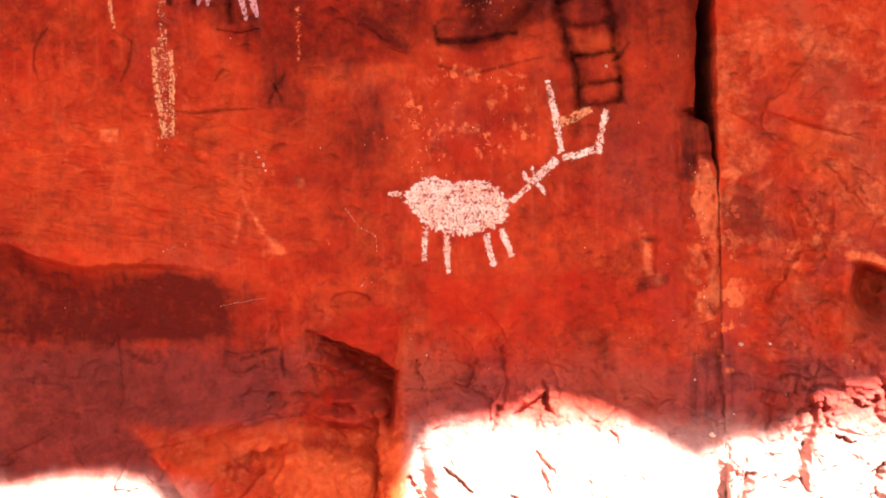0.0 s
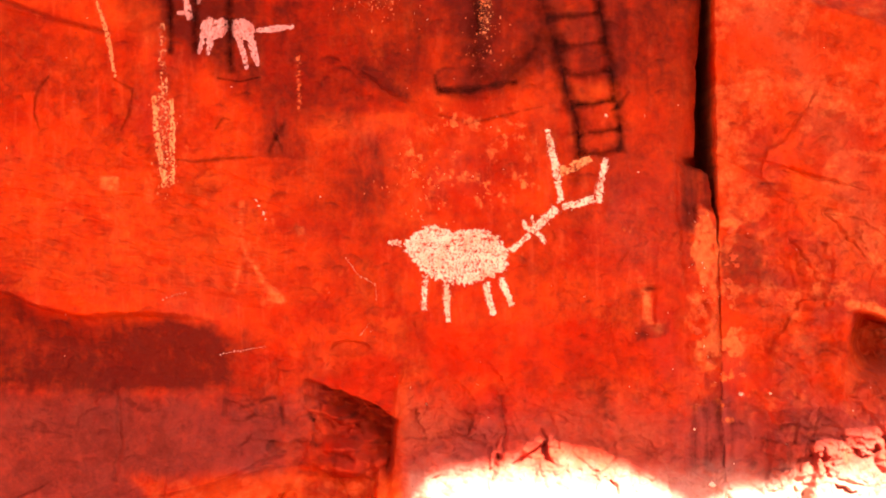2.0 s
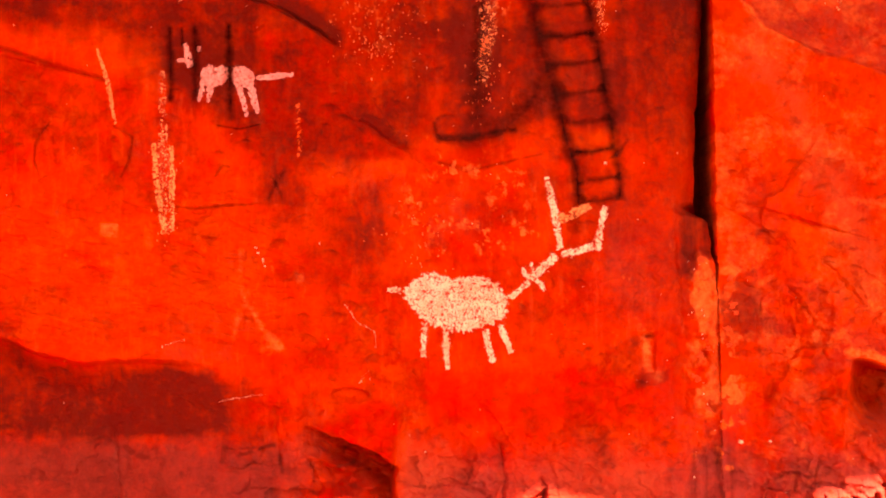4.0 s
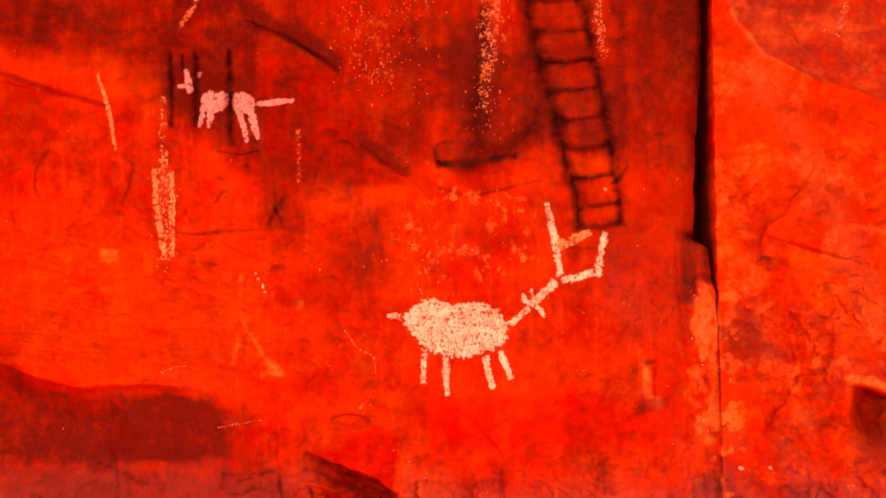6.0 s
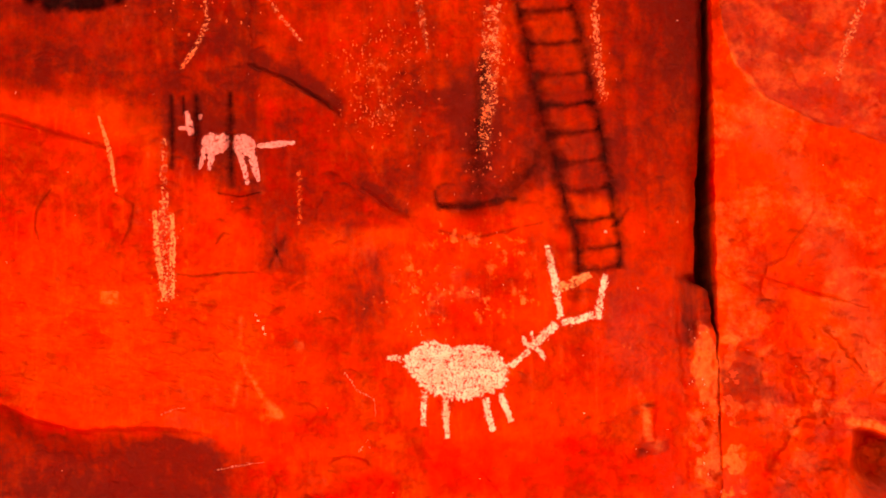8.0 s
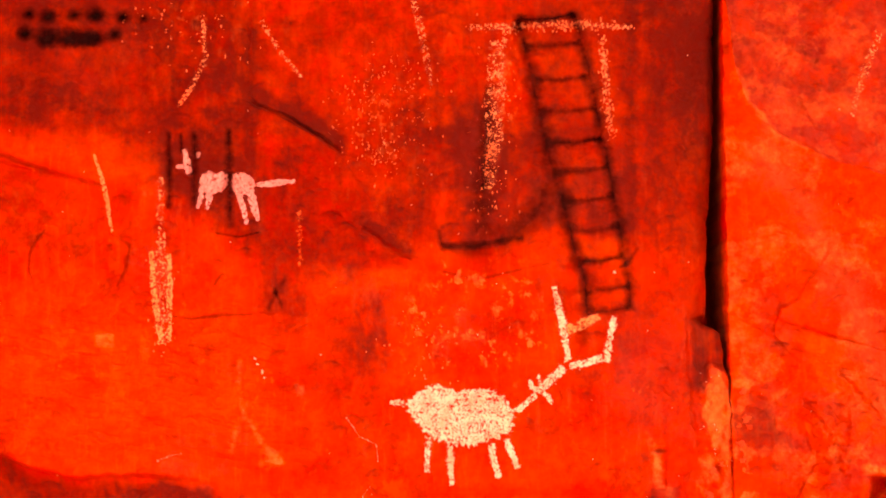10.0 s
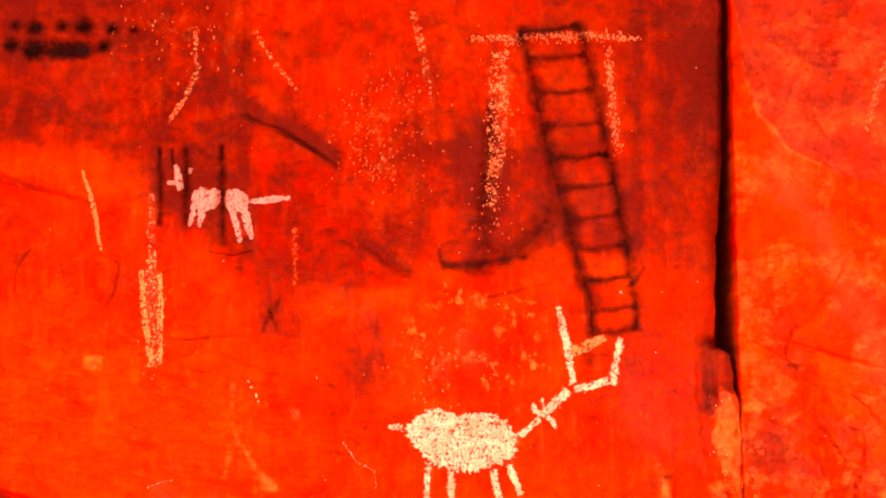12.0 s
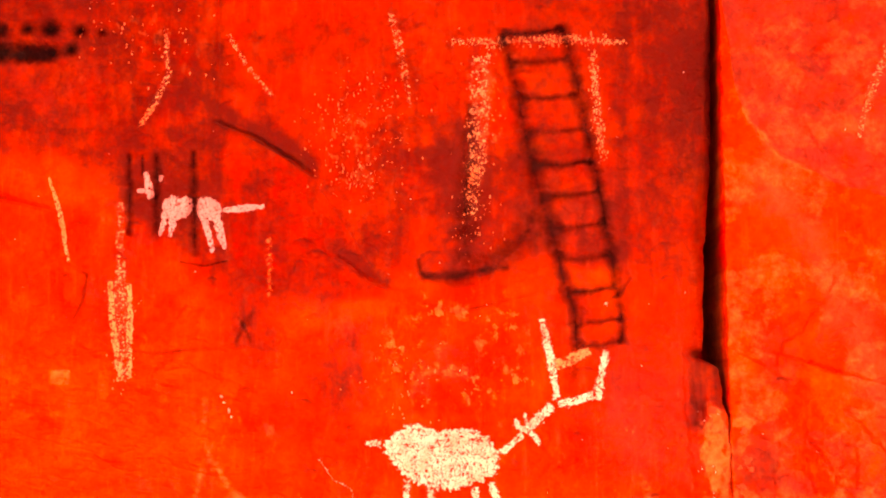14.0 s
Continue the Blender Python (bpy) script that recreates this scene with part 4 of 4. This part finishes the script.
# ---- paint on the rock: strokes and fields that follow the relief ----
def painted(name, u, v, rim, faces, material, parent, label="", out=1.3):
    me = bpy.data.meshes.new(name)
    p = place(u, v, out)
    base = np.array(parent.location)
    me.from_pydata((p - base).tolist(), [], faces)
    me.attributes.new("rim", "FLOAT", "POINT").data.foreach_set("value", np.asarray(rim, np.float32))
    me.polygons.foreach_set("use_smooth", np.ones(len(faces), bool))
    me.materials.append(material)
    me.update()
    ob = new(name, me)
    ob.parent = parent
    return tagged(ob, label)


def thing(name, u, v, label, category, group=""):
    e = new(name)
    e.empty_display_size = 0.02
    e.location = place(u, v).tolist()
    return tagged(e, label, category, group)


SEED = [500]


def stroke(name, pts, widths, material, parent, label="", out=1.3, ragged=0.5):
    """A brush stroke along pts, with a width at each."""
    SEED[0] += 7
    pts = np.array(pts, float)
    run = np.concatenate([[0], np.cumsum(np.hypot(*np.diff(pts, axis=0).T))])
    n = max(4, int(run[-1] / 2.6))
    s = np.linspace(0, run[-1], n)
    cu, cv = np.interp(s, run, pts[:, 0]), np.interp(s, run, pts[:, 1])
    if len(pts) > 2:
        for _ in range(max(1, n // 10)):
            cu[1:-1] = (cu[:-2] + 2 * cu[1:-1] + cu[2:]) / 4
            cv[1:-1] = (cv[:-2] + 2 * cv[1:-1] + cv[2:]) / 4
    w = np.interp(s, run, widths if isinstance(widths, (list, tuple)) else [widths] * len(pts))
    du, dv = np.gradient(cu), np.gradient(cv)
    q = np.hypot(du, dv) + 1e-9
    k = max(5, int(np.max(w) / 2.6) | 1)
    t = np.linspace(-1, 1, k)
    wide = w[:, None] / 2 * (1 + ragged * layers(s[:, None] / 17 + SEED[0], np.sign(t)[None] * 3.3 + 0 * s[:, None], 3, SEED[0]))
    off = t[None] * wide
    u, v = cu[:, None] - off * (dv / q)[:, None], cv[:, None] + off * (du / q)[:, None]
    ends = np.minimum(s, run[-1] - s)[:, None] / np.maximum(w[:, None] / 2, 1)
    rim = np.minimum(1 - np.abs(t)[None] + 0 * off, ends)
    faces = [(i * k + j, i * k + j + 1, (i + 1) * k + j + 1, (i + 1) * k + j) for i in range(n - 1) for j in range(k - 1)]
    return painted(name, u.ravel(), v.ravel(), np.clip(rim, 0, 1).ravel(), faces, material, parent, label, out)


def field(name, outline, material, parent, label="", out=1.3, ragged=0.2):
    """A filled patch inside a star-shaped outline."""
    SEED[0] += 7
    o = np.array(outline, float)
    c = o.mean(0)
    a = np.arctan2(o[:, 1] - c[1], o[:, 0] - c[0])
    order = np.argsort(a)
    a, r = a[order], np.hypot(*(o - c).T)[order]
    size = r.max()
    n, k = max(24, int(size * 2.2)), max(6, int(size / 3.2))
    th = np.linspace(-math.pi, math.pi, n, endpoint=False)
    rad = np.interp(th, np.concatenate([a - 2 * math.pi, a, a + 2 * math.pi]), np.tile(r, 3))
    rad = rad * (1 + ragged * layers(th * size / 12, 0 * th, 4, SEED[0], 0.7))
    s = np.linspace(0.02, 1, k)
    u, v = c[0] + s[:, None] * rad * np.cos(th), c[1] + s[:, None] * rad * np.sin(th)
    rim = np.broadcast_to(np.minimum(1, (1 - s[:, None]) * size / 16), u.shape)
    faces = [(i * n + j, i * n + (j + 1) % n, (i + 1) * n + (j + 1) % n, (i + 1) * n + j) for i in range(k - 1) for j in range(n)]
    faces.append(tuple(range(n)))
    return painted(name, u.ravel(), v.ravel(), rim.ravel(), faces, material, parent, label, out)


# the stag
deer = thing("painted_stag", 805, 560, "worn white painted stag with tall antlers on red rock", "rock painting")
field("body", ((706, 489), (720, 473), (737, 463), (757, 452), (775, 459), (800, 468), (828, 464), (862, 463), (888, 478), (905, 500), (907, 520), (895, 545), (862, 556), (815, 566), (775, 558), (745, 544), (722, 522)), WHITE, deer)
stroke("tail", ((682, 488), (700, 489), (716, 492)), (12, 20, 23), WHITE, deer)
stroke("leg", ((753, 540), (751, 575), (749, 612)), (24, 20, 18), WHITE, deer)
stroke("leg", ((789, 556), (790, 595), (793, 634)), (24, 22, 14), WHITE, deer)
stroke("leg", ((858, 552), (865, 588), (875, 623)), (26, 22, 18), WHITE, deer)
stroke("leg", ((882, 544), (896, 578), (908, 606)), (26, 24, 20), WHITE, deer)
stroke("neck", ((898, 507), (918, 490), (942, 470)), (23, 20, 24), WHITE, deer)
stroke("head", ((934, 474), (960, 450), (990, 424)), (28, 32, 26), WHITE, deer)
stroke("ear", ((923, 445), (930, 460), (940, 474)), (12, 18, 18), WHITE, deer)
stroke("ear", ((939, 437), (943, 455), (946, 470)), (12, 18, 18), WHITE, deer)
stroke("muzzle", ((944, 466), (956, 478), (967, 492)), (20, 18, 12), WHITE, deer)
antler = stroke("antler", ((992, 426), (987, 385), (980, 340), (965, 284)), (24, 28, 26, 18), WHITE, deer)
stroke("antler_tine", ((984, 366), (1008, 358), (1030, 346), (1048, 338)), (28, 32, 27, 18), CREAM, deer, "faint worn tine")
stroke("antler", ((986, 426), (1020, 420), (1058, 408)), (23, 27, 28), WHITE, deer)
stroke("antler", ((1057, 426), (1060, 395), (1066, 365), (1073, 332)), (26, 28, 26, 23), WHITE, deer)

# the small animal, crossed by dark bars
dog = thing("painted_small_animal", 400, 110, "small pinkish-white painted animal with a straight tail", "rock painting")
field("body", ((352, 98), (362, 88), (385, 94), (408, 92), (408, 116), (390, 130), (372, 134), (354, 128)), PINK, dog, ragged=0.25)
field("haunch", ((411, 92), (428, 89), (446, 100), (457, 116), (450, 134), (430, 134), (410, 128)), PINK, dog, ragged=0.2)
stroke("leg", ((358, 112), (358, 138), (352, 158)), (16, 14, 9), PINK, dog)
stroke("leg", ((372, 112), (372, 138), (368, 160)), (18, 16, 9), PINK, dog)
stroke("leg", ((420, 118), (430, 150), (438, 186)), (17, 17, 12), PINK, dog)
stroke("leg", ((440, 120), (450, 150), (457, 180)), (20, 21, 12), PINK, dog)
stroke("tail", ((452, 116), (485, 112), (523, 109)), (12, 16, 10), PINK, dog)
stroke("head", ((326, 50), (331, 72), (338, 98)), (13, 20, 16), PINK, dog)
stroke("ear", ((352, 55), (352, 70)), (12, 10), PINK, dog)
stroke("muzzle", ((311, 83), (330, 82)), (9, 12), PINK, dog)
for pts, w in ((((300, 20), (302, 90), (303, 160)), 9), (((345, 20), (346, 90), (347, 158)), 11), (((406, 15), (407, 100), (410, 192)), 12), (((321, 22), (323, 60)), 6)):
    bar = thing("painted_bar", *pts[1], "dark charcoal upright bar across the small animal", "rock painting", "charcoal bars")
    stroke("bar", pts, [1.4 * w] + [2.2 * w] * (len(pts) - 2) + [1.5 * w], CHARCOAL, bar, out=2.2)
mark = thing("painted_curve", 425, 203, "thin dark charcoal curve below the small animal", "rock painting")
stroke("line", ((383, 198), (425, 205), (463, 196)), (4, 7, 4), SMUDGE, mark)

# pale upright stripes
for pts, w, paint, label in (
    (((173, 62), (182, 92), (193, 130), (198, 165), (206, 200)), (5, 13, 14, 11, 9), CREAM, "cream painted stripe, slightly slanting"),
    (((286, 98), (289, 150), (291, 230)), (16, 22, 28), SPOTTY, "faint upper part of a cream painted stripe"),
    (((529, 150), (530, 210), (529, 272)), (24, 28, 22), FAINT, "faint pale painted stripe"),
    (((722, -212), (735, -160), (745, -110), (756, -50)), (22, 24, 20, 12), SPOTTY, "thin cream painted stripe near the top"),
    (((1049, -140), (1056, -80), (1060, -20), (1066, 30)), (18, 22, 22, 12), SPOTTY, "pale crumbling stripe beside the ladder"),
    (((816, -158), (900, -164), (1000, -166), (1104, -160)), (18, 22, 24, 14), SPOTTY, "broken pale line across the ladder"),
    (((870, -150), (866, -60), (862, 40), (852, 130)), (46, 60, 50, 24), SPOTTY, "worn pale band beside the dark figure"),
    (((454, -181), (493, -117), (532, -70)), (13, 15, 10), SPOTTY, "broken slanting pale line"),
    (((356, -190), (364, -103), (342, -55), (312, -14)), (13, 17, 17, 10), SPOTTY, "broken curved pale line"),
    (((1530, -160), (1500, -80), (1478, 0)), (26, 28, 14), SPOTTY, "faint pale smear on the slab"),
):
    stripe = thing("painted_stripe", *pts[len(pts) // 2], label, "rock painting", "pale stripes")
    stroke("stripe", pts, w, paint, stripe)

broad = thing("painted_stripe", 292, 300, "broad crumbling cream stripe with a worn red middle", "rock painting", "pale stripes")
stroke("stripe", ((288, 205), (290, 255), (294, 320), (299, 392)), (26, 46, 42, 34), SPOTTY, broad)
stroke("stripe_edge", ((272, 228), (276, 280), (286, 345), (294, 394)), (11, 17, 17, 15), CREAM, broad, out=1.6, ragged=0.8)
stroke("stripe_edge", ((304, 232), (305, 290), (307, 340), (305, 390)), (10, 16, 15, 16), CREAM, broad, out=1.6, ragged=0.8)

# the ladder
ladder = thing("painted_ladder", 1010, 80, "dark charcoal painted ladder with many rungs", "rock painting")
RAIL_L = ((901, -187), (903, -176), (921, -110), (940, -15), (962, 81), (987, 157), (1003, 230), (1018, 265), (1022, 300), (1022, 345))
RAIL_R = ((1000, -192), (1002, -180), (1022, -110), (1038, -34), (1054, 49), (1070, 132), (1082, 195), (1090, 250), (1098, 290), (1098, 332))
stroke("rail", RAIL_L, (26, 32, 36, 40, 42, 44, 40, 36, 34, 24), CHARCOAL, ladder, out=1.8, ragged=0.7)
stroke("rail", RAIL_R, (22, 27, 31, 32, 30, 30, 28, 28, 28, 20), CHARCOAL, ladder, out=1.8, ragged=0.7)
for i, v in enumerate((-177, -130, -72, -17, 37, 87, 137, 189, 241, 291, 328)):
    a, b = (np.interp(v, [p[1] for p in r], [p[0] for p in r]) for r in (RAIL_L, RAIL_R))
    stroke("rung", ((a, v + 4), ((a + b) / 2, v + 3), (b, v - 5)), (22, random.uniform(13, 20), 15), SMUDGE if i % 4 else CHARCOAL, ladder, out=1.9, ragged=0.9)

# the dark foot-shaped figure
foot = thing("painted_foot_shape", 850, 180, "dark smudged figure shaped like a foot", "rock painting")
stroke("shaft", ((856, -60), (848, 60), (842, 140), (846, 205)), (24, 44, 48, 56), SMUDGE, foot)
stroke("sole", ((770, 222), (830, 222), (890, 205), (930, 170), (962, 112)), (16, 40, 62, 66, 34), SMUDGE, foot)
stroke("sole_line", ((768, 190), (772, 216), (830, 220), (915, 205)), (9, 16, 16, 12), SMUDGE, foot, out=1.9)

# rows of dark dots
for i, (u, v, r) in enumerate(((88, -179, 9), (134, -181, 8), (172, -181, 10), (219, -177, 8), (254, -175, 6), (47, -150, 9), (86, -142, 12), (125, -142, 12), (152, -140, 11), (172, -142, 10), (204, -147, 8), (55, -183, 7))):
    dot = thing("painted_dot", u, v, "soft black finger dot in a row", "rock painting", "rows of black dots")
    field("dot", [(u + 2.3 * r * math.cos(k * 0.7), v + 1.9 * r * math.sin(k * 0.7)) for k in range(9)], SOOT, dot, ragged=0.3, out=1.8)

# loose charcoal scribbles
for pts, w, paint in (
    (((505, 275), (490, 300), (473, 332)), (6, 12, 5), CHARCOAL), (((478, 285), (492, 308), (500, 330)), (4, 7, 3), SMUDGE),
    (((92, 190), (66, 228), (62, 262), (72, 290)), (4, 6, 5, 3), SMUDGE), (((200, 200), (236, 218), (232, 252), (214, 292)), (4, 5, 6, 3), SMUDGE),
    (((310, 342), (350, 346), (400, 340), (452, 338)), (3, 6, 5, 4), SMUDGE), (((380, 290), (395, 268), (410, 272)), (3, 7, 4), SMUDGE),
    (((772, 262), (830, 278), (900, 262), (960, 248)), (6, 8, 6, 3), SMUDGE),
    (((1112, 220), (1096, 246), (1075, 258)), (4, 8, 5), SMUDGE), (((1020, 350), (1018, 375), (1022, 392)), (16, 18, 12), SMUDGE),
    (((975, 466), (984, 485)), (5, 8), SMUDGE),
):
    scribble = thing("charcoal_mark", *pts[1], "loose dark charcoal mark rubbed into the rock", "rock painting", "charcoal marks")
    stroke("mark", pts, [1.7 * x for x in w], FADED, scribble, out=1.5, ragged=0.9)


# ---- small things on the face ----
def crumb_mesh(name, spots, material, rise=0.5):
    """Many small flat crumbs stuck to the face, each with its own rim."""
    verts, faces = [], []
    u = np.array([s[0] for s in spots])
    v = np.array([s[1] for s in spots])
    h = height(u, v)
    for (cu, cv, r), hh in zip(spots, h):
        n, b = random.randint(5, 7), len(verts)
        turn, tall = random.random() * 6, random.uniform(0.6, 1.0 if r > 2.6 else 2.6)
        if r > 4.5:
            n = 11
        wild = [random.uniform(0.45, 1.3) if r > 4.5 else random.uniform(0.7, 1.2) for _ in range(n)]
        for lift, size in ((-1.5, 1.0), (0.4 + rise * r, 0.75)):
            for k in range(n):
                a = turn + k * 2 * math.pi / n
                q = r * size * wild[k]
                verts.append(((cu + q * math.cos(a) - 784) / 1000, -(hh + lift) / 1000, 1.991 - (cv + tall * q * math.sin(a)) / 1000))
        for k in range(n):
            faces.append((b + k, b + (k + 1) % n, b + n + (k + 1) % n, b + n + k))
        faces.append(tuple(b + n + k for k in range(n)))
    return solid(name, verts, faces, material)


def scatter(pts, wide, count, small, large):
    out = []
    for _ in range(count):
        i = random.randrange(len(pts) - 1)
        s = random.random()
        out.append((pts[i][0] * (1 - s) + pts[i + 1][0] * s + random.gauss(0, wide), pts[i][1] * (1 - s) + pts[i + 1][1] * s + random.gauss(0, wide), random.uniform(small, large) * random.random() ** 0.7 + 0.5))
    return out


ring = [(668 + 46 * math.cos(a), -4 + 70 * math.sin(a)) for a in np.linspace(0, 6.28, 20)]
CREAM_CRUMB = plain_stone("cream_crumbs", (0.76, 0.36, 0.17), (0.68, 0.19, 0.065), 90)
tagged(crumb_mesh("paint_crumbs", scatter(ring, 26, 260, 0.4, 1.5) + scatter(((876, -150), (866, 60), (850, 190)), 20, 130, 0.5, 1.7)
    + scatter(((816, -158), (1104, -162)), 5, 120, 0.6, 2.2) + scatter(((1050, -140), (1066, 30)), 5, 120, 0.6, 2.4)
    + scatter(((290, 210), (298, 395)), 11, 60, 0.6, 2.0) + scatter(((250, -190), (380, -140)), 36, 60, 0.6, 2.2)
    + scatter(((700, 360), (790, 420)), 30, 50, 0.5, 1.5), CREAM_CRUMB, 0.12), "crumbling cream paint flecks scattered over the face", "paint flecks", kind="stuff")

tagged(crumb_mesh("mineral_specks", scatter(((0, 100), (1200, 420)), 260, 45, 0.3, 0.9) + scatter(((700, 700), (1500, 760)), 110, 22, 0.4, 1.3)
    + scatter(((1230, 430), (1275, 760)), 14, 18, 0.5, 1.5), FLECK), "tiny white mineral specks on the rock", "mineral specks", kind="stuff")

for u, v, r in ((1071, 264, 5.0), (455, 414, 4.5), (458, 424, 3.5), (466, 437, 2.4), (470, 447, 2.2), (1310, 756, 6.0), (1358, 753, 4.0), (1228, 818, 2.5), (1258, 915, 6.0)):
    tagged(crumb_mesh("white_fleck", [(u, v, r)], FLECK, 0.35), "single bright white fleck on the rock", "mineral fleck", "white flecks")


def thread(pts, gap):
    out = []
    run = np.concatenate([[0], np.cumsum(np.hypot(*np.diff(np.array(pts, float), axis=0).T))])
    for s in np.arange(0, run[-1], gap):
        out.append((np.interp(s, run, [p[0] for p in pts]) + random.uniform(-1, 1), np.interp(s, run, [p[1] for p in pts]) + random.uniform(-1, 1), random.uniform(0.5, 1.3)))
    return out


# spider threads, built as rows of small pale beads
for pts in (((390, 686), (425, 680), (470, 673)), ((612, 515), (632, 545), (664, 562), (666, 592)), ((652, 632), (636, 655)), ((292, 588), (312, 580), (332, 577))):
    tagged(crumb_mesh("dotted_thread", thread(pts, 5), FLECK, 0.3), "fine dotted white spider thread built as small beads", "mineral thread", "dotted threads")

# lifted crusts along the crack
for i in range(14):
    v = random.uniform(415, 760)
    u = float(edge(np.array([v]))[0]) + random.choice((-1, -1, 1)) * random.uniform(8, 46)
    tagged(crumb_mesh("rock_flake", [(u, v, random.uniform(4, 9))], CRUST, 0.22), "pale orange flake of crust lifting beside the crack", "rock flake", "crust flakes")
